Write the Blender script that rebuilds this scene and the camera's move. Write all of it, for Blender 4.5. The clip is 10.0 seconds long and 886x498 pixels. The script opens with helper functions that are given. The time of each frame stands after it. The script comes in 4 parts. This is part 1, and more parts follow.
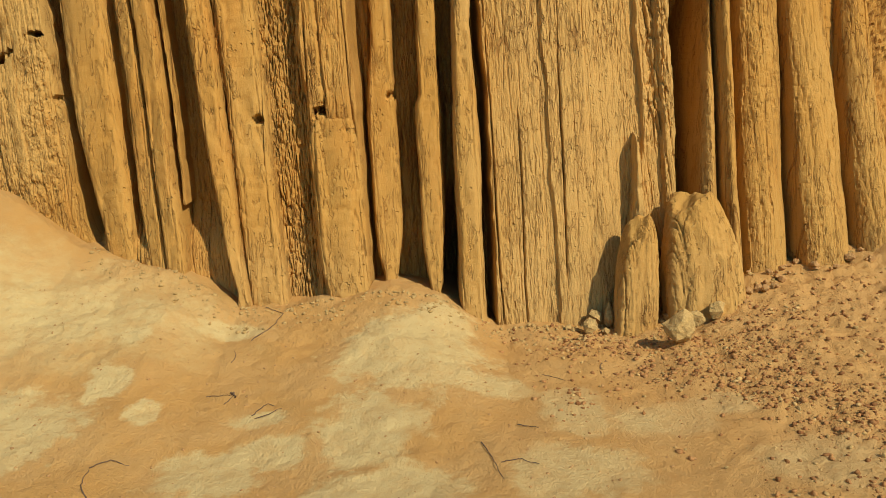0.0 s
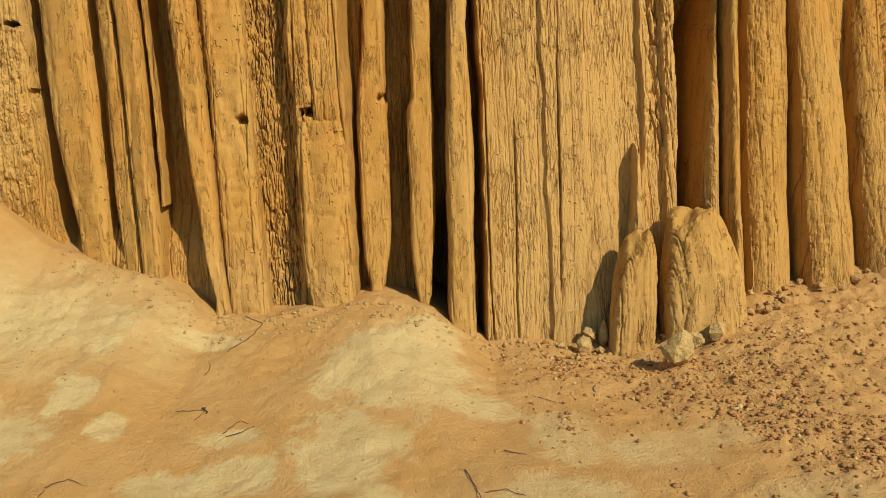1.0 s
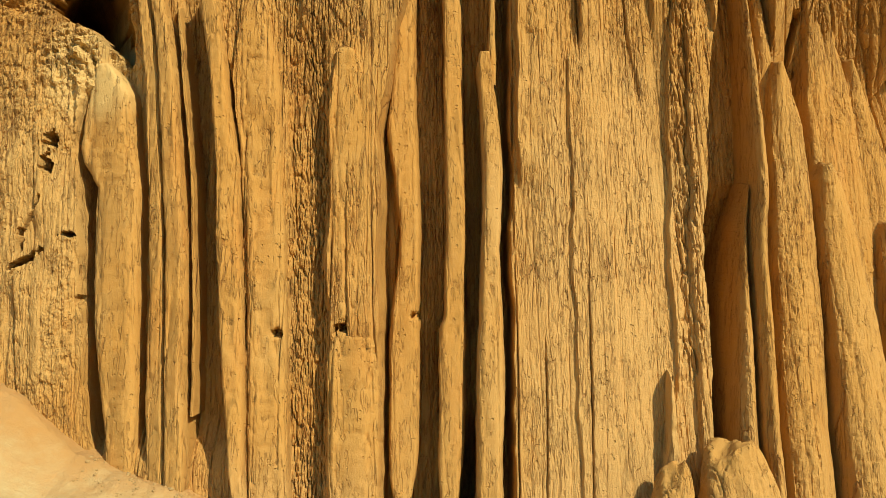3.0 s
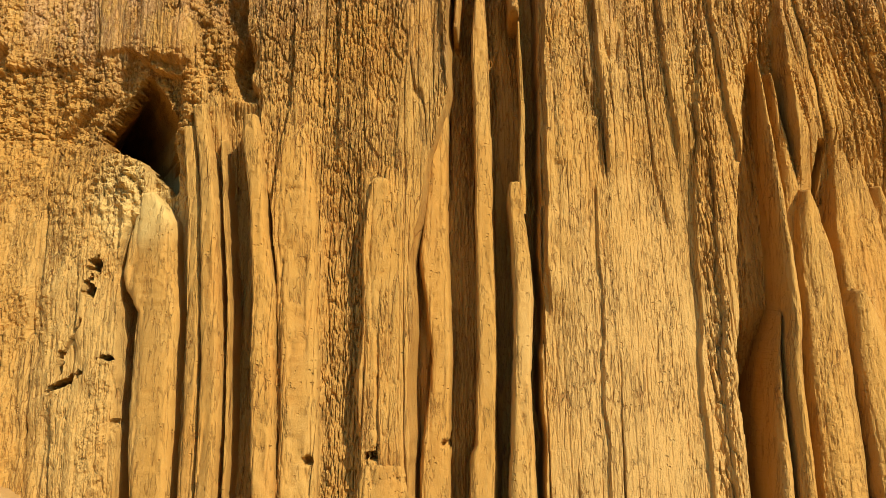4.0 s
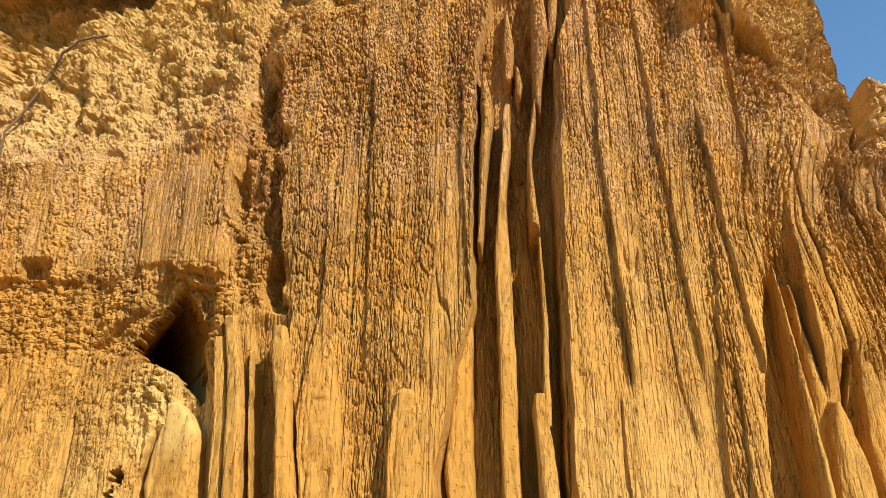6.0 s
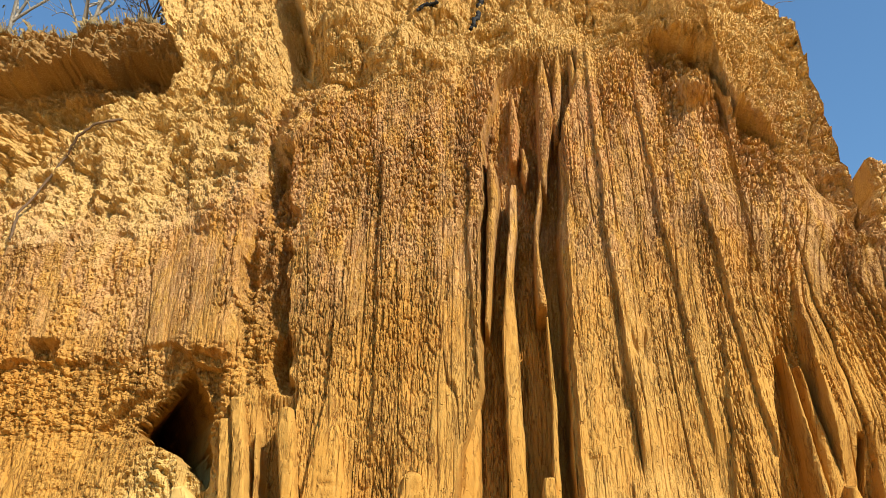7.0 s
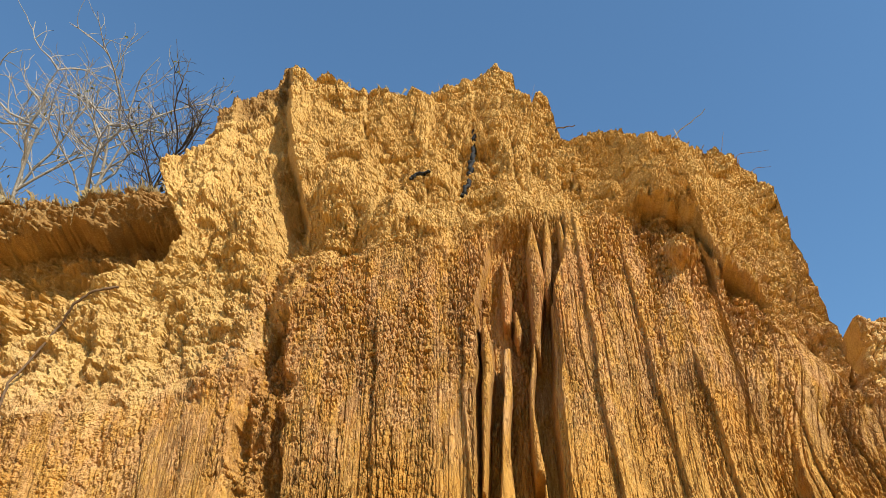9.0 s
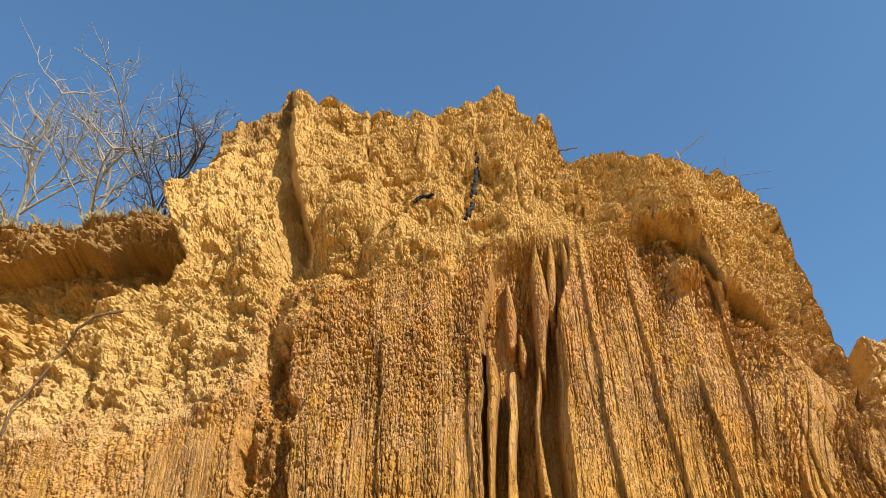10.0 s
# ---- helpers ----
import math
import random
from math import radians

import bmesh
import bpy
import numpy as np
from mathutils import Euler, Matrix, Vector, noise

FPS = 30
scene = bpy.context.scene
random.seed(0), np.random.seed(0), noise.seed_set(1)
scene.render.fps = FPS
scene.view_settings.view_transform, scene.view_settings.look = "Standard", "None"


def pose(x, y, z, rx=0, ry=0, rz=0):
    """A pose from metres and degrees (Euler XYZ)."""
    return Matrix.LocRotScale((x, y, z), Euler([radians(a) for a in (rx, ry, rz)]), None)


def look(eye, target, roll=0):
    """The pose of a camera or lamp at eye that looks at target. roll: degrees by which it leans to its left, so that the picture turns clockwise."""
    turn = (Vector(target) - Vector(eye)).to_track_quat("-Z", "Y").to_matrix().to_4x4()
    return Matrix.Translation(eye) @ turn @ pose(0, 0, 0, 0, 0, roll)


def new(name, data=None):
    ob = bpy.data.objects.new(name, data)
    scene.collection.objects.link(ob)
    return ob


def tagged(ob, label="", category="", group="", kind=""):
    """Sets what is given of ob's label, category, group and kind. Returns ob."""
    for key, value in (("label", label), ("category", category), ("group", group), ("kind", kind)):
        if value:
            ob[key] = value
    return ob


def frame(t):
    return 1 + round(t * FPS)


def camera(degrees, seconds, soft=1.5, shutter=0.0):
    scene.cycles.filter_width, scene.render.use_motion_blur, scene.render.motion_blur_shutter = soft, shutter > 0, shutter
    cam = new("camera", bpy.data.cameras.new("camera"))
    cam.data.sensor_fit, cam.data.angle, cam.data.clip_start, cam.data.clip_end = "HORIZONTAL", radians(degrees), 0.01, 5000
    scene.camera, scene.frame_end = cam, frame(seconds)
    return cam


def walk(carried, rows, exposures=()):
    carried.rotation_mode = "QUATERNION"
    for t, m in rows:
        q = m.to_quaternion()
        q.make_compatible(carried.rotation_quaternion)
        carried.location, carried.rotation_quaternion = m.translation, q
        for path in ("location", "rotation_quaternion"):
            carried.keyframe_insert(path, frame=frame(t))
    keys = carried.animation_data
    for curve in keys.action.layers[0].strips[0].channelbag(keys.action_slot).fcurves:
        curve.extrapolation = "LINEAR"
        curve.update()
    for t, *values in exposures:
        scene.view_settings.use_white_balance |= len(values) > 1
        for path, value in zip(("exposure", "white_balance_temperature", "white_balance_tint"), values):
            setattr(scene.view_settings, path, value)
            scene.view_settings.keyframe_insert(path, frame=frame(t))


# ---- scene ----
cam = camera(55.24, 10.0, soft=0.8)
# seconds, eye x y z in metres, heading to the left, pitch up, roll, in degrees
ROWS = [
    (0.0, -0.000, -0.000, 1.620, 0.01, -12.02, -4.21),
    (0.5, 0.020, 0.147, 1.605, -0.05, -12.10, -3.37),
    (1.0, 0.043, 0.236, 1.608, -0.28, -11.75, -2.72),
    (1.5, 0.080, 0.292, 1.641, -0.29, -9.03, -1.91),
    (2.0, 0.092, 0.291, 1.671, -0.46, -5.37, -1.49),
    (2.5, 0.067, 0.281, 1.694, 0.32, -2.25, -1.26),
    (2.7, 0.063, 0.272, 1.694, 0.75, -0.45, -1.08),
    (3.8, 0.059, 0.182, 1.843, 3.57, 7.12, -0.53),
    (4.0, 0.070, 0.176, 1.845, 3.68, 8.97, -0.50),
    (4.5, 0.051, 0.166, 1.850, 3.36, 13.13, 0.12),
    (5.0, 0.056, 0.149, 1.876, 3.27, 16.12, 0.04),
    (5.5, 0.062, 0.117, 1.887, 4.40, 19.57, 0.11),
    (7.0, 0.056, 0.065, 1.926, 5.65, 27.52, 0.03),
    (7.5, 0.060, 0.056, 1.928, 5.25, 30.84, -0.27),
    (8.0, 0.065, 0.043, 1.935, 4.53, 33.62, -0.48),
    (8.5, 0.060, 0.027, 1.959, 4.67, 36.04, -0.80),
    (9.0, 0.044, -0.012, 1.968, 4.86, 37.96, -1.11),
    (9.5, 0.034, -0.017, 1.970, 5.07, 39.01, -1.05),
    (10.0, 0.018, -0.044, 1.991, 4.89, 39.25, -1.35),
]


def aim(x, y, z, heading, pitch, roll):
    h, p = radians(heading), radians(pitch)
    d = Vector((-math.sin(h) * math.cos(p), math.cos(h) * math.cos(p), math.sin(p)))
    return look((x, y, z), Vector((x, y, z)) + d, roll)


walk(cam, [(t, aim(*row)) for t, *row in ROWS], [(0.0, -0.09), (1.0, -0.05), (2.5, 0.11), (4.5, 0.34), (7.0, 0.56), (9.0, 0.52), (10.0, 0.52)])

# ---- light ----
SUN_ELEVATION, SUN_SIDE = 39.0, 42.0     # degrees above the horizon; to the right of straight behind the first eye
world = bpy.data.worlds.new("sky")
scene.world = world
world.use_nodes = True
wn = world.node_tree
sky = wn.nodes.new("ShaderNodeTexSky")
sky.sky_type = "NISHITA"
sky.sun_disc = False
sky.sun_elevation = radians(SUN_ELEVATION)
sky.sun_rotation = radians(180.0 - SUN_SIDE)
sky.altitude, sky.air_density, sky.dust_density, sky.ozone_density = 300, 1.15, 0.35, 3.0
tint = wn.nodes.new("ShaderNodeMix")
tint.data_type, tint.blend_type = "RGBA", "MULTIPLY"
tint.inputs[0].default_value = 1.0
tint.inputs[7].default_value = (0.80, 1.03, 1.08, 1.0)
wn.links.new(sky.outputs["Color"], tint.inputs[6])
wn.links.new(tint.outputs[2], wn.nodes["Background"].inputs["Color"])
wn.nodes["Background"].inputs["Strength"].default_value = 0.122
lamp = bpy.data.lights.new("sun", "SUN")
lamp.energy, lamp.angle, lamp.color = 5.0, radians(0.55), (1.0, 0.91, 0.77)
sun = new("sun", lamp)
e, s = radians(SUN_ELEVATION), radians(SUN_SIDE)
to_sun = Vector((math.sin(s) * math.cos(e), -math.cos(s) * math.cos(e), math.sin(e)))
sun.matrix_world = look(to_sun * 60, (0, 0, 0))

# ---- noise on arrays ----


def lattice(i, j, seed):
    h = (i * 374761393 + j * 668265263 + seed * 974634777) & 0xFFFFFFFF
    h = ((h ^ (h >> 13)) * 1274126177) & 0xFFFFFFFF
    h = ((h ^ (h >> 16)) * 2246822519) & 0xFFFFFFFF
    return ((h ^ (h >> 15)) & 0xFFFFFF) / 0xFFFFFF


def vn(x, y, seed=0):
    """Smooth noise from 0 to 1."""
    x, y = np.broadcast_arrays(np.asarray(x, float), np.asarray(y, float))
    i, j = np.floor(x).astype(np.int64), np.floor(y).astype(np.int64)
    fx, fy = x - i, y - j
    fx, fy = fx * fx * fx * (fx * (fx * 6 - 15) + 10), fy * fy * fy * (fy * (fy * 6 - 15) + 10)
    a, b = lattice(i, j, seed), lattice(i + 1, j, seed)
    c, d = lattice(i, j + 1, seed), lattice(i + 1, j + 1, seed)
    return (a * (1 - fx) + b * fx) * (1 - fy) + (c * (1 - fx) + d * fx) * fy


def fbm(x, y, seed=0, octaves=4, gain=0.5):
    """Noise of several sizes, about -1 to 1."""
    total, size, weight = 0.0, 1.0, 0.0
    for k in range(octaves):
        total = total + size * (2 * vn(np.asarray(x) * 2.03**k + 17.3 * k, np.asarray(y) * 2.03**k + 5.1 * k, seed + k) - 1)
        weight += size
        size *= gain
    return total / weight * 1.6


def step(edge0, edge1, v):
    f = np.clip((np.asarray(v, float) - edge0) / (edge1 - edge0), 0, 1)
    return f * f * (3 - 2 * f)


def along(v, *pairs):
    """A line through (place, value) pairs."""
    return np.interp(v, [p[0] for p in pairs], [p[1] for p in pairs])


def cracks(x, z, seed, width):
    """1 in thin wandering cracks of even width, 0 elsewhere."""
    v = vn(x, z, seed)
    steep = np.abs(vn(x + 0.04, z, seed) - v) / 0.04
    return np.exp(-((np.abs(v - 0.5) / np.maximum(steep, 0.35) / width) ** 2))


def cells(x, z, seed):
    """Broken pieces about one unit across: the distance from a piece's middle, from its edge, and a level from 0 to 1 for each piece."""
    x, z = np.broadcast_arrays(np.asarray(x, float), np.asarray(z, float))
    i, j = np.floor(x).astype(np.int64), np.floor(z).astype(np.int64)
    near, second, level = np.full(x.shape, 9.0), np.full(x.shape, 9.0), np.zeros(x.shape)
    for di in (-1, 0, 1):
        for dj in (-1, 0, 1):
            a, c = i + di, j + dj
            d = np.hypot(a + 0.1 + 0.8 * lattice(a, c, seed) - x, c + 0.1 + 0.8 * lattice(a, c, seed + 1) - z)
            first = d < near
            second = np.where(first, near, np.minimum(second, d))
            level = np.where(first, lattice(a, c, seed + 2), level)
            near = np.where(first, d, near)
    return near, second - near, level


def chips(x, z, seed, rise, groove, width=0.12, dome=0.0):
    """Relief of broken pieces: each at its own level, rounded by dome, with grooves between."""
    near, edge, level = cells(x, z, seed)
    return rise * (level - 0.5) - groove * np.exp(-((edge / width) ** 2)) + dome * (0.35 - near**2)


def lumps(x, z, seed, octaves=2):
    """Rounded lumps with sharp creases between, 0 to 1."""
    x, z = x + 0.9 * (vn(x * 0.7, z * 0.7, seed + 50) - 0.5), z + 0.9 * (vn(x * 0.7, z * 0.7, seed + 51) - 0.5)
    total, weight = 0.0, 0.0
    for k in range(octaves):
        total = total + np.sqrt(np.abs(2 * vn(x * 2.1**k + 3.7 * k, z * 2.1**k, seed + k) - 1)) * 0.6**k
        weight += 0.6**k
    return total / weight


# ---- materials ----
def links_of(mat):
    mat.use_nodes = True
    nt = mat.node_tree
    return nt, nt.nodes, nt.links, nt.nodes["Principled BSDF"]


def noise_node(nodes, links, vec, scale, detail=4.0, rough=0.55, stretch=None):
    n = nodes.new("ShaderNodeTexNoise")
    n.inputs["Scale"].default_value, n.inputs["Detail"].default_value, n.inputs["Roughness"].default_value = scale, detail, rough
    if stretch:
        m = nodes.new("ShaderNodeMapping")
        m.inputs["Scale"].default_value = stretch
        links.new(vec, m.inputs["Vector"])
        vec = m.outputs["Vector"]
    links.new(vec, n.inputs["Vector"])
    return n.outputs["Fac"]


def ramp(nodes, links, fac, lo, hi):
    r = nodes.new("ShaderNodeMapRange")
    r.interpolation_type = "SMOOTHSTEP"
    r.inputs["From Min"].default_value, r.inputs["From Max"].default_value = lo, hi
    links.new(fac, r.inputs["Value"])
    return r.outputs["Result"]


def mix(nodes, links, fac, a, b, mode="MIX"):
    m = nodes.new("ShaderNodeMix")
    m.data_type, m.blend_type = "RGBA", mode
    for key, v in (("Factor", fac), ("A", a), ("B", b)):
        socket = [s for s in m.inputs if s.name == key and (s.type == "RGBA" or key == "Factor" and s.type == "VALUE")][0]
        if isinstance(v, (int, float)):
            socket.default_value = v
        elif isinstance(v, tuple):
            socket.default_value = (*v, 1.0)
        else:
            links.new(v, socket)
    return [s for s in m.outputs if s.type == "RGBA"][0]


def calc(nodes, links, op, a, b=0.0):
    m = nodes.new("ShaderNodeMath")
    m.operation = op
    for k, v in enumerate((a, b)):
        if isinstance(v, (int, float)):
            m.inputs[k].default_value = v
        else:
            links.new(v, m.inputs[k])
    return m.outputs[0]


def bumped(nodes, links, bsdf, heights, distance):
    total = heights[0]
    for h in heights[1:]:
        total = calc(nodes, links, "ADD", total, h)
    b = nodes.new("ShaderNodeBump")
    b.inputs["Strength"].default_value, b.inputs["Distance"].default_value = 1.0, distance
    links.new(total, b.inputs["Height"])
    links.new(b.outputs["Normal"], bsdf.inputs["Normal"])


OCHRE, PALE, ORANGE, DUSKY, CREAM = (0.56, 0.283, 0.053), (0.82, 0.565, 0.215), (0.53, 0.218, 0.033), (0.57, 0.335, 0.185), (0.80, 0.57, 0.19)


def clay(name, streak=1.0, grain=1.0, upper=0.0, crack=1.0):
    """Sandy ochre clay: upright streaks, pale dust, rusty stains, sandy grain."""
    mat = bpy.data.materials.new(name)
    nt, nodes, links, bsdf = links_of(mat)
    pos = nodes.new("ShaderNodeTexCoord").outputs["Object"]
    big = noise_node(nodes, links, pos, 0.9, 4)
    mid = noise_node(nodes, links, pos, 3.1, 5, 0.6, (1.0, 1.0, 0.35))
    streaks = noise_node(nodes, links, pos, 14.0, 5, 0.6, (1.0, 1.0, 0.07))
    fine = noise_node(nodes, links, pos, 60.0, 4, 0.6, (1.0, 1.0, 0.09))
    sand = noise_node(nodes, links, pos, 130.0, 3, 0.7, (1.0, 1.0, 0.5))
    col = mix(nodes, links, ramp(nodes, links, big, 0.35, 0.68), (0.70, 0.42, 0.105) if upper else OCHRE, PALE if upper else (0.57, 0.315, 0.072))
    col = mix(nodes, links, calc(nodes, links, "MULTIPLY", ramp(nodes, links, mid, 0.52, 0.72), 0.40), col, ORANGE)
    col = mix(nodes, links, calc(nodes, links, "MULTIPLY", ramp(nodes, links, streaks, 0.50, 0.75), 0.35 * streak), col, (0.61, 0.355, 0.098))
    col = mix(nodes, links, calc(nodes, links, "MULTIPLY", ramp(nodes, links, streaks, 0.47, 0.25), 0.25 * streak), col, (0.47, 0.225, 0.045))
    col = mix(nodes, links, calc(nodes, links, "MULTIPLY", ramp(nodes, links, sand, 0.58, 0.75), 0.35), col, (0.40, 0.235, 0.085))
    xyz = nodes.new("ShaderNodeSeparateXYZ")
    links.new(pos, xyz.inputs[0])

    def zone(cx, cz, rx, rz, edge=0.5):
        dx = calc(nodes, links, "MULTIPLY", calc(nodes, links, "SUBTRACT", xyz.outputs["X"], cx), 1 / rx)
        dz = calc(nodes, links, "MULTIPLY", calc(nodes, links, "SUBTRACT", xyz.outputs["Z"], cz), 1 / rz)
        d = calc(nodes, links, "SQRT", calc(nodes, links, "ADD", calc(nodes, links, "MULTIPLY", dx, dx), calc(nodes, links, "MULTIPLY", dz, dz)))
        d = calc(nodes, links, "ADD", d, calc(nodes, links, "MULTIPLY", calc(nodes, links, "SUBTRACT", mid, 0.5), 1.4))
        return ramp(nodes, links, d, 1.0 + edge * 0.5, 1.0 - edge)

    # strata by height: dusky weathered belt, rusty streaks in it, pale cap, dusty foot
    wob = calc(nodes, links, "MULTIPLY", calc(nodes, links, "SUBTRACT", big, 0.5), 2.4)
    h = calc(nodes, links, "ADD", xyz.outputs["Z"], wob)
    belt = calc(nodes, links, "MULTIPLY", ramp(nodes, links, h, 3.9, 5.2), ramp(nodes, links, h, 7.3, 6.1))
    spots = noise_node(nodes, links, pos, 9.0, 6, 0.7, (1.0, 1.0, 0.4))
    belt = calc(nodes, links, "MULTIPLY", belt, ramp(nodes, links, spots, 0.36, 0.62))
    col = mix(nodes, links, calc(nodes, links, "MULTIPLY", belt, 0.50), col, DUSKY)
    high = ramp(nodes, links, h, 6.2, 7.4)
    col = mix(nodes, links, calc(nodes, links, "MULTIPLY", high, 0.8), col, mix(nodes, links, spots, (0.74, 0.43, 0.11), PALE))
    if upper:
        foot_of_cap = calc(nodes, links, "MULTIPLY", ramp(nodes, links, h, 6.1, 4.9), 0.85)
        col = mix(nodes, links, foot_of_cap, col, mix(nodes, links, spots, (0.57, 0.315, 0.072), DUSKY))
    rust = calc(nodes, links, "MULTIPLY", zone(0.40, 5.9, 0.55, 0.55), ramp(nodes, links, streaks, 0.42, 0.62))
    col = mix(nodes, links, calc(nodes, links, "MULTIPLY", rust, 0.7), col, (0.50, 0.19, 0.06))
    col = mix(nodes, links, calc(nodes, links, "MULTIPLY", zone(-2.42, 3.10, 0.32, 0.38, 0.5), 0.6), col, CREAM)
    col = mix(nodes, links, calc(nodes, links, "MULTIPLY", zone(-3.5, 6.4, 1.4, 1.1), 0.6), col, (0.74, 0.51, 0.18))
    col = mix(nodes, links, calc(nodes, links, "MULTIPLY", zone(-2.75, 2.0, 0.45, 1.2), 0.45), col, (0.64, 0.42, 0.13))
    soil_layer = calc(nodes, links, "MULTIPLY", ramp(nodes, links, calc(nodes, links, "ADD", xyz.outputs["Y"], calc(nodes, links, "MULTIPLY", mid, 0.2)), 7.2, 7.5), ramp(nodes, links, h, 8.0, 9.2))
    col = mix(nodes, links, calc(nodes, links, "MULTIPLY", soil_layer, 0.65), col, (0.22, 0.105, 0.035))
    col = mix(nodes, links, calc(nodes, links, "MULTIPLY", zone(0.95, 1.2, 0.75, 2.0), 0.45), col, (0.72, 0.46, 0.15))
    low = ramp(nodes, links, h, 0.9, -0.1)
    col = mix(nodes, links, calc(nodes, links, "MULTIPLY", low, 0.45), col, (0.60, 0.39, 0.13))
    # wandering cracks that part the clay into upright chips, their shade painted dark red
    sway = noise_node(nodes, links, pos, 7.0, 2, 0.5, (1.0, 1.0, 0.6))
    twitch = noise_node(nodes, links, pos, 34.0, 2, 0.6, (0.8, 0.8, 1.0))
    shift = calc(nodes, links, "ADD", calc(nodes, links, "MULTIPLY", sway, 0.03), calc(nodes, links, "MULTIPLY", twitch, 0.010))
    comb = nodes.new("ShaderNodeCombineXYZ")
    links.new(calc(nodes, links, "ADD", xyz.outputs["X"], shift), comb.inputs[0])
    links.new(xyz.outputs["Y"], comb.inputs[1])
    links.new(calc(nodes, links, "ADD", xyz.outputs["Z"], calc(nodes, links, "MULTIPLY", twitch, 0.03)), comb.inputs[2])
    relief = [calc(nodes, links, "MULTIPLY", fine, 0.25 * streak), calc(nodes, links, "MULTIPLY", sand, 0.50 * grain)]
    more = calc(nodes, links, "MULTIPLY", calc(nodes, links, "MULTIPLY", ramp(nodes, links, h, 2.0, 3.8), ramp(nodes, links, h, 6.2, 5.0)), 0.05)
    less = 0.04 + 0.10 * (1 - crack)
    kinds = ((40.0, 0.10, 0.055, 0.8, 3.4), (70.0, 0.14, 0.075, 0.6, 4.6), (16.0, 0.04, 0.030, 0.8, 3.0))
    if upper:
        kinds = ((13.0, 0.6, 0.06, 0.7, 3.0), (36.0, 0.8, 0.14, 0.7, 8.0), (66.0, 0.8, 0.22, 0.5, 14.0))
        more, less = 0.09, 0.0
    for size, flat, width, share, spread_of in kinds:
        parted = nodes.new("ShaderNodeTexVoronoi")
        parted.feature = "DISTANCE_TO_EDGE"
        parted.inputs["Scale"].default_value = size
        spread = nodes.new("ShaderNodeMapping")
        spread.inputs["Scale"].default_value = (1.0, 0.5, flat)
        links.new(comb.outputs[0], spread.inputs["Vector"])
        links.new(spread.outputs["Vector"], parted.inputs["Vector"])
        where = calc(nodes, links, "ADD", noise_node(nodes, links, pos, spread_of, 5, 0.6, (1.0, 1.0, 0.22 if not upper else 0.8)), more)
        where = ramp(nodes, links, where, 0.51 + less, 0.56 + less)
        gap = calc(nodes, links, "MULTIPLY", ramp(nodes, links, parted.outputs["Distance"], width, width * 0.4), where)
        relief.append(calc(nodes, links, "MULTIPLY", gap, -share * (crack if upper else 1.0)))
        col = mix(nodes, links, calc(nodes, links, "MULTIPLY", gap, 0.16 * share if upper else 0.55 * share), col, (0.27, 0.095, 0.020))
    # thin wavering upright hairlines, the shade inside them painted dark
    level = calc(nodes, links, "ABSOLUTE", calc(nodes, links, "SUBTRACT", noise_node(nodes, links, pos, 30.0, 3, 0.55, (1.0, 1.0, 0.12 if not upper else 0.8)), 0.5))
    where = ramp(nodes, links, noise_node(nodes, links, pos, 11.0, 3, 0.6, (1.0, 1.0, 0.35)), 0.47, 0.55)
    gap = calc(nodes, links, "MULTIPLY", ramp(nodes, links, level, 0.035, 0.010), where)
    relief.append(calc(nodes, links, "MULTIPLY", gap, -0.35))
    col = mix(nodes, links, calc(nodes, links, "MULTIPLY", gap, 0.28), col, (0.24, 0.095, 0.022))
    # small round pits
    holes = nodes.new("ShaderNodeTexVoronoi")
    holes.inputs["Scale"].default_value = 26.0
    links.new(pos, holes.inputs["Vector"])
    pit = calc(nodes, links, "MULTIPLY", ramp(nodes, links, holes.outputs["Distance"], 0.24, 0.12), ramp(nodes, links, noise_node(nodes, links, pos, 5.0, 3, 0.6), 0.52, 0.60))
    relief.append(calc(nodes, links, "MULTIPLY", pit, -0.6))
    # sandy speckle: pale grains, dark grains and pits
    speck = noise_node(nodes, links, pos, 75.0, 3, 0.75)
    col = mix(nodes, links, calc(nodes, links, "MULTIPLY", ramp(nodes, links, speck, 0.56, 0.70), 0.30 * grain), col, (0.78, 0.52, 0.19))
    col = mix(nodes, links, calc(nodes, links, "MULTIPLY", ramp(nodes, links, speck, 0.44, 0.32), 0.30 * grain), col, (0.30, 0.135, 0.030))
    relief.append(calc(nodes, links, "MULTIPLY", speck, 0.4 * grain))
    if upper:
        relief.append(calc(nodes, links, "MULTIPLY", noise_node(nodes, links, pos, 34.0, 6, 0.7, (1.0, 1.0, 0.85)), 0.9))
    # pits in the loose clay, their shade painted brown; pale grains between
    grit = noise_node(nodes, links, pos, 48.0, 4, 0.7, (1.0, 1.0, 0.55))
    loose = calc(nodes, links, "ADD", ramp(nodes, links, h, 3.6, 5.0), 0.25)
    relief.append(calc(nodes, links, "MULTIPLY", calc(nodes, links, "MULTIPLY", ramp(nodes, links, grit, 0.46, 0.36), loose), -0.22))
    col = mix(nodes, links, calc(nodes, links, "MULTIPLY", calc(nodes, links, "MULTIPLY", ramp(nodes, links, grit, 0.45, 0.34), loose), 0.24), col, (0.28, 0.125, 0.032))
    col = mix(nodes, links, calc(nodes, links, "MULTIPLY", calc(nodes, links, "MULTIPLY", ramp(nodes, links, grit, 0.54, 0.66), loose), 0.30), col, (0.84, 0.58, 0.23))
    col = mix(nodes, links, 1.0, col, (0.87, 0.87, 0.89) if upper else (0.82, 0.82, 0.85), "MULTIPLY")
    links.new(col, bsdf.inputs["Base Color"])
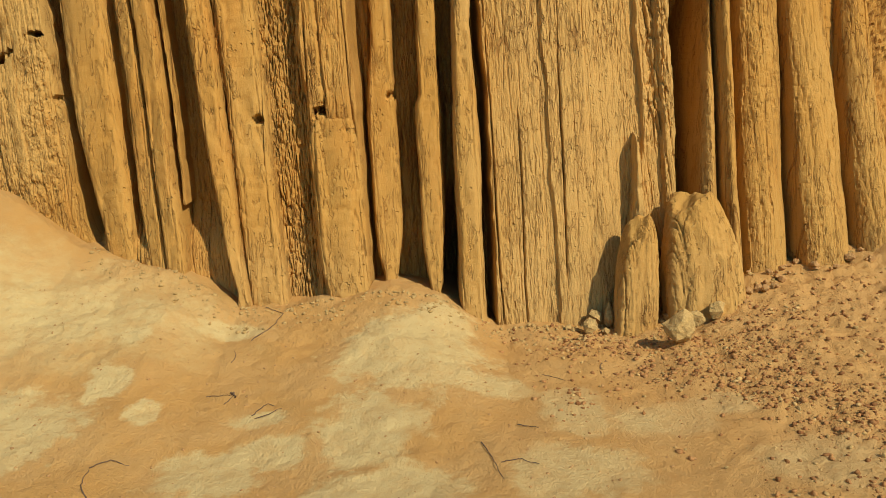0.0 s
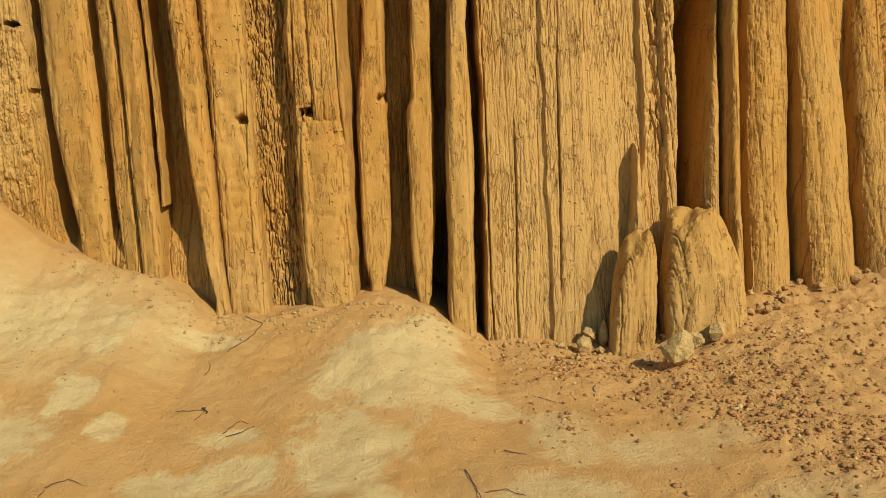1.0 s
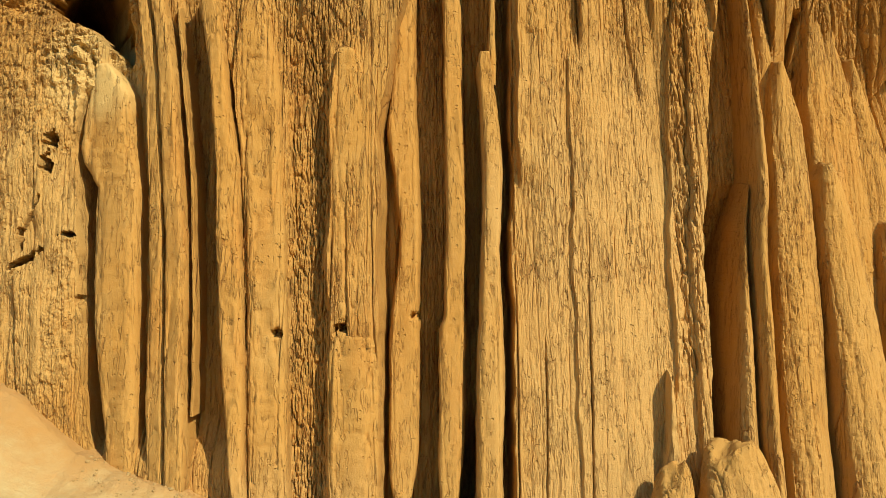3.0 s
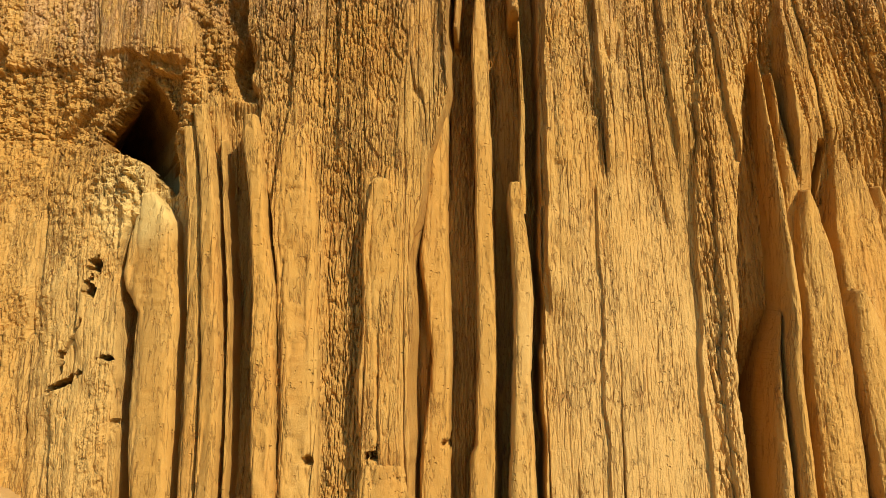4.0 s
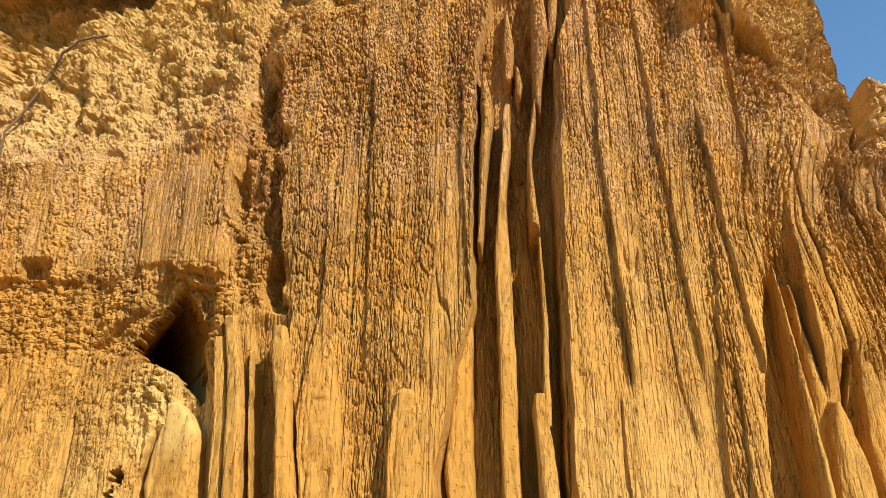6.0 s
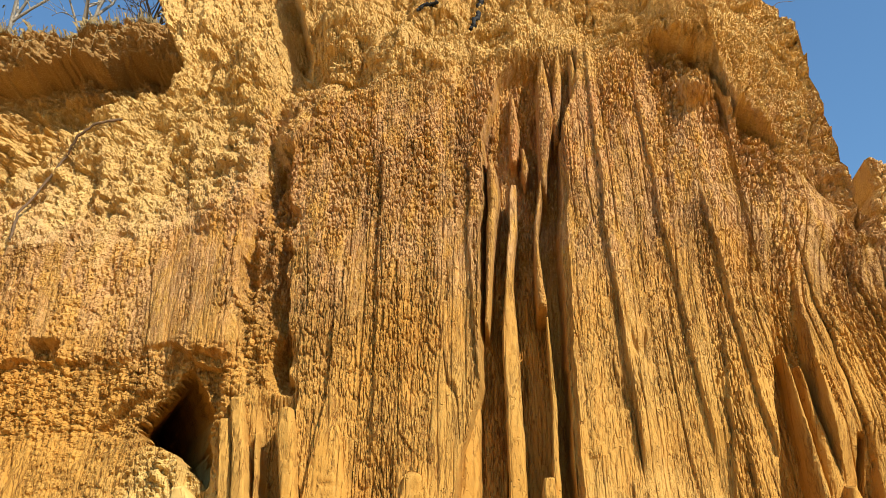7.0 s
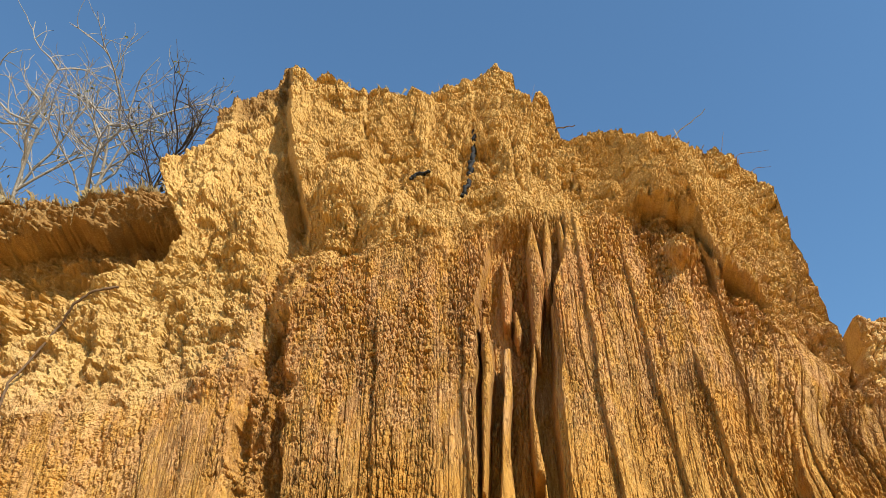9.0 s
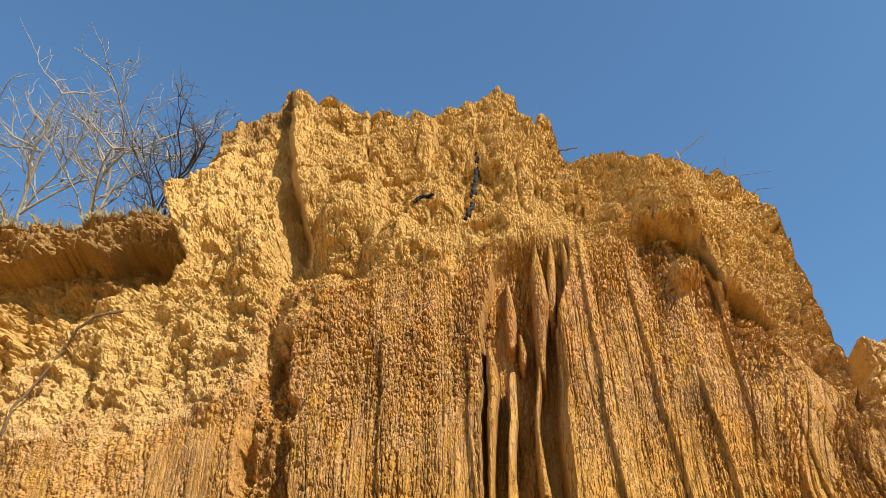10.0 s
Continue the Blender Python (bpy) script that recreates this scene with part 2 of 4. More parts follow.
    bsdf.inputs["Roughness"].default_value = 0.93
    bsdf.inputs["Specular IOR Level"].default_value = 0.12
    bumped(nodes, links, bsdf, relief, 0.010 if upper else 0.015)
    return mat


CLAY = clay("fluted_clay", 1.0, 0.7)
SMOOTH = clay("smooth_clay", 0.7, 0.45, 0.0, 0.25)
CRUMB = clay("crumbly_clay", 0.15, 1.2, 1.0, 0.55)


def plain(name, colour, rough=0.9, vary=0.3, scale=20.0, depth=0.004):
    mat = bpy.data.materials.new(name)
    nt, nodes, links, bsdf = links_of(mat)
    pos = nodes.new("ShaderNodeTexCoord").outputs["Object"]
    n = noise_node(nodes, links, pos, scale, 5, 0.65)
    dark = tuple(c * (1 - vary) for c in colour)
    links.new(mix(nodes, links, ramp(nodes, links, n, 0.3, 0.7), dark, colour), bsdf.inputs["Base Color"])
    bsdf.inputs["Roughness"].default_value = rough
    bsdf.inputs["Specular IOR Level"].default_value = 0.2
    bumped(nodes, links, bsdf, [n], depth)
    return mat


BARK_GREY = plain("grey_bark", (0.36, 0.32, 0.26), 0.9, 0.35, 30)
BARK_DARK = plain("dark_bark", (0.10, 0.075, 0.05), 0.9, 0.5, 30)
CHAR = plain("charred_root", (0.035, 0.035, 0.035), 0.8, 0.6, 40, 0.01)
TWIG = plain("dry_twig", (0.16, 0.10, 0.055), 0.9, 0.4, 40)
LEAF = plain("dry_leaf", (0.20, 0.19, 0.05), 0.7, 0.5, 25)
STRAW = plain("dry_grass", (0.34, 0.25, 0.11), 0.8, 0.4, 25)
STONE = plain("clay_stone", (0.54, 0.35, 0.12), 0.95, 0.35, 30, 0.02)
CLOD = plain("clay_clod", (0.54, 0.30, 0.105), 0.95, 0.35, 30, 0.02)


def soil():
    """Trodden clay ground: ochre, washed-out cream patches, rusty dust, gravel on one side."""
    mat = bpy.data.materials.new("trodden_clay")
    nt, nodes, links, bsdf = links_of(mat)
    pos = nodes.new("ShaderNodeTexCoord").outputs["Object"]
    big = noise_node(nodes, links, pos, 0.9, 5, 0.6)
    mid = noise_node(nodes, links, pos, 2.3, 6, 0.6)
    mid2 = noise_node(nodes, links, pos, 4.6, 8, 0.68)
    sand = noise_node(nodes, links, pos, 90.0, 4, 0.7)
    blot = noise_node(nodes, links, pos, 11.0, 6, 0.65)
    col = mix(nodes, links, ramp(nodes, links, mid, 0.38, 0.62), (0.49, 0.268, 0.075), (0.52, 0.302, 0.097))
    col = mix(nodes, links, calc(nodes, links, "MULTIPLY", ramp(nodes, links, blot, 0.50, 0.68), 0.3), col, (0.54, 0.275, 0.070))
    xyz = nodes.new("ShaderNodeSeparateXYZ")
    links.new(pos, xyz.inputs[0])

    def patch(cx, cy, rx, ry, soft=0.5):
        dx = calc(nodes, links, "MULTIPLY", calc(nodes, links, "SUBTRACT", xyz.outputs["X"], cx), 1 / rx)
        dy = calc(nodes, links, "MULTIPLY", calc(nodes, links, "SUBTRACT", xyz.outputs["Y"], cy), 1 / ry)
        d = calc(nodes, links, "SQRT", calc(nodes, links, "ADD", calc(nodes, links, "MULTIPLY", dx, dx), calc(nodes, links, "MULTIPLY", dy, dy)))
        d = calc(nodes, links, "ADD", d, calc(nodes, links, "MULTIPLY", calc(nodes, links, "SUBTRACT", mid2, 0.5), 2.6))
        return ramp(nodes, links, d, 1.08 + soft * 0.6, 0.92 - soft * 0.6)

    for args in ((-0.22, 4.45, 0.42, 0.42, 0.22), (0.0, 4.9, 0.16, 0.25, 0.3), (0.22, 4.18, 0.20, 0.14, 0.3), (-0.42, 3.70, 0.24, 0.34, 0.3), (-0.95, 3.88, 0.15, 0.08, 0.2), (-0.84, 3.60, 0.18, 0.14, 0.25), (-1.1, 3.40, 0.24, 0.18, 0.25), (-2.1, 3.75, 0.32, 0.32, 0.22), (-1.76, 4.15, 0.13, 0.12, 0.2),
                 (-1.82, 4.07, 0.05, 0.12, 0.2), (-1.51, 3.88, 0.08, 0.12, 0.2), (-2.3, 4.75, 0.75, 0.42, 1.3), (-1.25, 4.82, 0.20, 0.09, 0.3), (-1.75, 4.58, 0.09, 0.06, 0.25), (0.58, 3.85, 0.15, 0.30, 0.3), (0.5, 3.25, 0.28, 0.24, 0.3), (0.95, 3.70, 0.26, 0.16, 0.5), (1.5, 3.15, 0.26, 0.22, 0.4), (1.3, 3.8, 0.14, 0.13, 0.4), (-0.3, 3.2, 0.35, 0.2, 0.3)):
        col = mix(nodes, links, calc(nodes, links, "MULTIPLY", patch(*args), calc(nodes, links, "ADD", 0.70, calc(nodes, links, "MULTIPLY", ramp(nodes, links, blot, 0.62, 0.42), 0.3))), col, (0.585, 0.43, 0.175))
    dirt = noise_node(nodes, links, pos, 38.0, 5, 0.75)
    col = mix(nodes, links, calc(nodes, links, "MULTIPLY", ramp(nodes, links, dirt, 0.55, 0.68), calc(nodes, links, "MULTIPLY", ramp(nodes, links, big, 0.35, 0.6), 0.5)), col, (0.42, 0.215, 0.070))
    gravel = patch(2.5, 3.9, 1.5, 1.7, 1.6)
    col = mix(nodes, links, calc(nodes, links, "MULTIPLY", gravel, 0.75), col, mix(nodes, links, blot, (0.50, 0.255, 0.075), (0.62, 0.37, 0.125)))
    col = mix(nodes, links, calc(nodes, links, "MULTIPLY", ramp(nodes, links, sand, 0.56, 0.72), 0.3), col, (0.42, 0.25, 0.10))
    links.new(col, bsdf.inputs["Base Color"])
    bsdf.inputs["Roughness"].default_value = 0.95
    bsdf.inputs["Specular IOR Level"].default_value = 0.12
    grit = noise_node(nodes, links, pos, 42.0, 6, 0.75)
    scuff = noise_node(nodes, links, pos, 15.0, 3, 0.5, (1.0, 0.6, 1.0))
    bumped(nodes, links, bsdf, [calc(nodes, links, "MULTIPLY", sand, 0.9), calc(nodes, links, "MULTIPLY", grit, 1.6), calc(nodes, links, "MULTIPLY", scuff, 0.9)], 0.008)
    return mat


SOIL = soil()


# ---- mesh helpers ----
def sheet(name, X, Y, Z, material, wrap=False, smooth=True):
    """A mesh from three grids of the same shape."""
    rows, cols = X.shape
    co = np.stack([X, Y, Z], -1).reshape(-1, 3)
    i = np.arange(rows * cols).reshape(rows, cols)
    if wrap:
        i = np.concatenate([i, i[:, :1]], 1)
    quads = np.stack([i[:-1, :-1], i[:-1, 1:], i[1:, 1:], i[1:, :-1]], -1).reshape(-1, 4)
    me = bpy.data.meshes.new(name)
    me.vertices.add(len(co))
    me.vertices.foreach_set("co", co.astype(np.float32).ravel())
    me.loops.add(quads.size)
    me.loops.foreach_set("vertex_index", quads.astype(np.int32).ravel())
    me.polygons.add(len(quads))
    me.polygons.foreach_set("loop_start", np.arange(0, quads.size, 4, dtype=np.int32))
    me.polygons.foreach_set("use_smooth", np.full(len(quads), smooth))
    me.update(calc_edges=True)
    me.validate()
    me.materials.append(material)
    return me


def under(ob, parent):
    ob.parent = parent
    return ob


# ---- the wall's bend ----
def crest_line(z):
    """Where the pale spur and the butte end and the far bank shows behind them."""
    return along(z, (4.8, -6.5), (5.35, -4.9), (5.65, -4.12), (5.98, -3.74), (6.48, -3.37), (6.88, -3.05), (7.05, -2.95), (7.44, -3.13), (7.82, -3.32), (8.03, -3.44), (8.9, -3.48))


def nearer(x, z):
    """By how much the wall stands before its middle plane: it turns away at both ends."""
    right = -0.45 * step(1.4, 2.8, x)
    back = 0.24 * np.clip(z - 6.9, 0, 2.6) * step(-5.0, -3.9, x) + 0.16 * np.clip(z - 5.0, 0, 4.6) * step(0.04, -0.04, x - along(z, (5.0, -1.76), (6.4, -1.94), (7.4, -1.86), (8.25, -2.04), (9.4, -2.22))) * step(-5.0, -3.9, x)
    return right - 0.50 * step(-1.3, -3.0, x) * step(7.4, 5.6, z) - back * step(-0.10, -0.02, x - crest_line(z))


def bend(x, y, z):
    k = 1 - nearer(x, z) / (y - 0.25)
    return 0.05 + (x - 0.05) * k, 0.25 + (y - 0.25) * k, 1.75 + (z - 1.75) * k


# ---- the ground ----
def foot(x):
    """Height at which the cliff meets the ground."""
    return along(x, (-9, 1.9), (-4, 1.55), (-2.9, 1.22), (-2.57, 1.02), (-2.25, 0.71), (-1.88, 0.55), (-1.63, 0.48), (-1.3, 0.25), (-0.83, 0.25), (-0.35, 0.29), (-0.07, 0.22), (0.31, -0.01), (0.75, -0.02), (1.11, -0.03), (1.47, 0.02), (1.88, 0.21), (2.2, 0.29), (2.57, 0.42), (2.79, 0.66), (3.6, 1.1), (9, 1.6))


def ground_z(x, y):
    near = -0.06 + 0.03 * np.clip(-x - 1, 0, 3) + 0.04 * np.clip(x - 1, 0, 3) - 0.02 * np.clip(3 - y, 0, 8)
    first = 5.15 - nearer(x, 0.5)
    back = 5.15 - nearer(x * 5.15 / first, 0.5)
    reach = 1.9 + 0.6 * step(-0.8, -2.2, x)
    k = np.clip((y - back + reach) / reach, 0, 1) ** 1.45
    z = near * (1 - k) + (1.75 + (foot(x * 5.15 / back) - 1.75) * back / 5.15) * k
    z = z + k * step(5.6, 5.0, y) * (0.020 * fbm(x * 5, y * 5, 42, 4, 0.6) + 0.012 * (lumps(x * 10, y * 10, 43, 2) - 0.6))
    z = z + 0.010 * fbm(x * 0.8, y * 0.8, 41, 3) + 0.011 * fbm(x * 4, y * 4, 44, 4, 0.6) + 0.014 * (lumps(x * 12, y * 12, 45, 2) - 0.6) * step(0.4, 0.7, vn(x * 1.7, y * 1.7, 46))
    rough = step(0.6, 1.8, x + 0.5 * fbm(x, y, 47, 2)) * step(2.0, 3.0, y) * step(4.4, 3.4, x)
    return z + rough * (0.016 * fbm(x * 9, y * 9, 48, 4) + 0.008 * fbm(x * 30, y * 30, 52, 3))


def spaced(*stretches):
    """Places along an axis: (from, to, spacing) one after the other."""
    return np.concatenate([np.linspace(a, b, max(2, int(round((b - a) / s))), endpoint=False) for a, b, s in stretches] + [[stretches[-1][1]]])


gx = spaced((-400, -20, 40), (-20, -3.4, 0.8), (-3.4, 3.0, 0.015), (3.0, 4.6, 0.08), (4.6, 20, 0.8), (20, 400, 40))
gy = spaced((-400, -10, 40), (-10, 2.0, 0.5), (2.0, 5.7, 0.018), (5.7, 20, 1.0), (20, 400, 40))
GX, GY = np.meshgrid(gx, gy)
ground = new("ground", sheet("ground", GX, GY, ground_z(GX, GY), SOIL))
tagged(ground, "trodden ochre clay ground with washed-out cream patches", "ground", kind="structure")


# ---- the cliff ----
def face(z):
    return 5.2 + 0.1 * z


def sheared(x, z):
    """The flutes fan out towards both ends of the face."""
    return x + 0.12 * np.clip(x - 0.8, 0, 4) * (z - 3.0) * step(5.2, 4.2, z) + 0.05 * np.clip(-1.6 - x, 0, 2) * (z - 2.0)


def flutes(x, z, bark, pop):
    """Upright flutes, hairline cracks, bark-like chips and crumbs of the clay face, in metres outwards."""
    xs = sheared(x, z)
    high = step(2.8, 4.2, z)
    w = xs + 0.012 * fbm(xs * 4, z * 0.9, 3, 3) + 0.0025 * fbm(xs * 18, z * 8, 5, 2)
    out = 0.024 * fbm(w * 3.4, z * 0.16, 11, 2)
    plane = 1 - 0.6 * dent(x, z, 0.36, 1.32, 0.03) * step(3.6, 2.6, z)
    out = out + plane * chips(w / 0.16, z / 5.0, 12, 0.024, 0.010, 0.04, 0.018)
    out = out + plane * chips(w / 0.060, z / 2.0, 15, 0.010, 0.010, 0.07, 0.008) * (1 - 0.6 * pop)
    wf, zf = w + 0.016 * fbm(w * 11, z * 0.6, 30, 2) + 0.005 * fbm(w * 26, z * 9, 33, 2), z + 0.05 * fbm(w * 13, z * 3.5, 35, 2)
    hair = step(0.38, 0.60, vn(w * 6, z * 0.8, 32))
    out = out + chips(wf / 0.027, zf / 0.42, 34, 0.003, 0.005, 0.09, 0.002) * (0.10 + 0.90 * hair) * (1 - pop)
    out = out - 0.034 * cracks(w * 7, z * 0.13, 21, 0.030) * step(0.40, 0.5, vn(w * 4, z * 1.1, 22)) * (1 - 0.7 * pop)
    band = 0.62 * vn(w * 8, z * 0.30, 26) + 0.38 * vn(w * 13, z * 2.2, 31) + 0.075 * high
    strip = np.clip(step(0.53, 0.62, band) * (0.35 + 0.65 * high) * (1 - 0.45 * dent(x, z, 0.4, 1.8, 0.1)) + bark, 0, 1) * (1 - pop)
    out = out + strip * (chips(wf / 0.026, zf / 0.17, 24, 0.014, 0.026, 0.15) + chips(wf / 0.016, zf / 0.05, 37, 0.008, 0.010, 0.2))
    loose = 0.35 + 0.65 * step(0.35, 0.6, vn(w * 6, z * 1.1, 38))
    wp, zp = w + 0.010 * fbm(w * 20, z * 14, 39, 2), z + 0.015 * fbm(w * 16, z * 12, 40, 2)
    return out + pop * loose * (chips(wp / 0.060, zp / 0.17, 27, 0.030, 0.026, 0.10, 0.012) + chips(wp / 0.026, zp / 0.060, 28, 0.026, 0.026, 0.20, 0.004) + 0.012 * fbm(w * 45, z * 32, 29, 2))


def ledge(x, z, line, amount, width, low, high):
    """A ridge with a sharp edge on one side that fades to the other."""
    d = x - line
    return amount * step(-0.008, 0.010, d) * np.exp(-np.clip(d, 0, 9) / width) * step(low, low + 0.25, z) * step(high, high - 0.25, z)


def sky_line(x):
    return along(x, (-12, 9.3), (-6.6, 9.44), (-5.8, 9.46), (-4.83, 9.5), (-3.50, 9.5), (-3.45, 8.08), (-3.22, 8.25), (-3.1, 8.75), (-2.93, 9.0), (-2.65, 9.07), (-2.44, 9.33), (-2.26, 9.84), (-2.01, 9.74), (-1.66, 9.62), (-1.41, 9.42), (-1.25, 9.46), (-0.96, 9.3), (-0.63, 9.13), (-0.39, 9.3), (-0.07, 9.32), (0.19, 9.46), (0.31, 9.38), (0.34, 8.93), (0.48, 8.62), (0.58, 8.74), (0.66, 8.68), (0.7, 8.35), (0.75, 8.2), (0.98, 8.13), (1.3, 8.02), (1.61, 7.9), (1.86, 7.78), (2.14, 7.7), (2.22, 7.5), (2.46, 7.26), (2.52, 6.9), (2.54, 6.0), (2.57, 5.4), (2.60, 5.08), (2.70, 4.94), (3.0, 4.7), (6, 4.2))


def cap_line(x):
    """Where the fluted face ends and the crumbling cap begins."""
    return along(x, (-12, 5.0), (-3, 5.0), (-2.1, 5.3), (-1.6, 6.5), (-0.3, 6.8), (0.6, 7.0), (1.1, 6.8), (1.6, 6.75), (1.73, 6.35), (1.77, 5.98), (2.02, 5.75), (2.22, 5.52), (2.46, 5.05), (2.56, 4.85), (2.8, 4.65), (6, 3.9))


def dent(x, z, left, right, width=0.018):
    """1 between two upright edges, which may wander with height."""
    return step(-width, width, x - left) * step(-width, width, right - x)


# rows of height, middle and half width from the tip down; how far tip and foot stand out
CONES = (
    (((3.98, 1.80, 0.012), (3.3, 1.835, 0.035), (2.6, 1.87, 0.042), (2.2, 1.865, 0.045), (1.9, 1.84, 0.05), (0.8, 1.82, 0.055), (-0.4, 1.83, 0.06)), 0.44, 0.58),
    (((2.30, 1.82, 0.006), (1.95, 1.775, 0.022), (1.5, 1.74, 0.045), (0.7, 1.705, 0.065), (-0.4, 1.70, 0.08)), 0.34, 0.56),
    (((3.9, 1.905, 0.012), (3.4, 1.945, 0.04), (3.0, 1.985, 0.07), (2.6, 1.99, 0.10), (-0.4, 2.0, 0.1)), 0.36, 0.30),
    (((3.06, 2.02, 0.02), (2.9, 2.03, 0.075), (2.6, 2.05, 0.115), (1.9, 2.05, 0.15), (1.0, 2.03, 0.155), (-0.3, 2.03, 0.15)), 0.46, 0.60),
    (((2.41, 2.265, 0.02), (2.28, 2.275, 0.08), (1.9, 2.32, 0.14), (1.2, 2.34, 0.165), (-0.2, 2.34, 0.18)), 0.47, 0.76),
    (((3.47, 2.285, 0.015), (3.3, 2.29, 0.055), (2.8, 2.31, 0.11), (2.2, 2.36, 0.16), (-0.2, 2.38, 0.2)), 0.36, 0.36),
    (((3.30, 2.38, 0.015), (3.1, 2.40, 0.07), (2.6, 2.44, 0.14), (1.9, 2.50, 0.18), (-0.2, 2.55, 0.2)), 0.32, 0.42),
    (((3.10, 2.52, 0.02), (2.7, 2.56, 0.10), (2.0, 2.64, 0.16), (-0.2, 2.68, 0.2)), 0.30, 0.50),
    (((2.05, 2.60, 0.02), (1.8, 2.62, 0.08), (1.0, 2.63, 0.13), (-0.2, 2.63, 0.15)), 0.44, 0.84),
)

# the same for the pointed spires high in the recess of the face
SPIRES = (
    (((6.90, 0.34, 0.012), (6.55, 0.34, 0.06), (6.16, 0.35, 0.075), (5.63, 0.29, 0.04), (5.4, 0.29, 0.02)), 0.27, 0.34),
    (((7.0, 0.49, 0.01), (6.6, 0.47, 0.045), (6.16, 0.43, 0.04), (5.9, 0.42, 0.03)), 0.24, 0.30),
    (((6.86, 0.59, 0.015), (6.46, 0.61, 0.05), (6.02, 0.61, 0.065), (5.55, 0.61, 0.085), (5.02, 0.60, 0.08), (3.4, 0.60, 0.05)), 0.30, 0.42),
    (((5.82, -0.13, 0.012), (5.55, -0.12, 0.05), (5.27, -0.12, 0.05), (4.76, -0.15, 0.028), (4.2, -0.18, 0.02)), 0.30, 0.34),
    (((6.56, 0.07, 0.012), (6.19, 0.08, 0.045), (5.76, 0.06, 0.03)), 0.16, 0.20),
    (((5.93, 0.14, 0.012), (5.7, 0.15, 0.035), (5.58, 0.14, 0.015)), 0.18, 0.22),
    (((5.53, 0.27, 0.01), (5.3, 0.235, 0.024), (4.94, 0.205, 0.018), (4.59, 0.212, 0.032), (4.34, 0.222, 0.042)), 0.28, 0.38),
    (((5.88, 0.44, 0.015), (5.56, 0.465, 0.055), (5.23, 0.50, 0.11), (4.77, 0.52, 0.14), (4.08, 0.51, 0.14), (3.2, 0.50, 0.12)), 0.34, 0.46),
)


def drip(front, x, z, rows, out0, out1):
    """The front of the cones so far, with one more dripped cone."""
    hs = np.array([r[0] for r in rows])[::-1]
    mid, half = (np.interp(z, hs, [r[k] for r in rows][::-1]) for k in (1, 2))
    k = np.clip((rows[0][0] - z) / (rows[0][0] - 0.3), 0, 1)
    d = (x - mid) / (1.12 * half)
    mine = (out0 + (out1 - out0) * k) * np.clip(1 - 0.30 * d * d, 0, 1) * step(1.0, 0.66, np.abs(d)) ** 0.5 * step(rows[0][0] + 0.02, rows[0][0] - 0.05, z) * step(rows[-1][0] - 0.06, rows[-1][0] + 0.04, z)
    return np.maximum(front, mine)


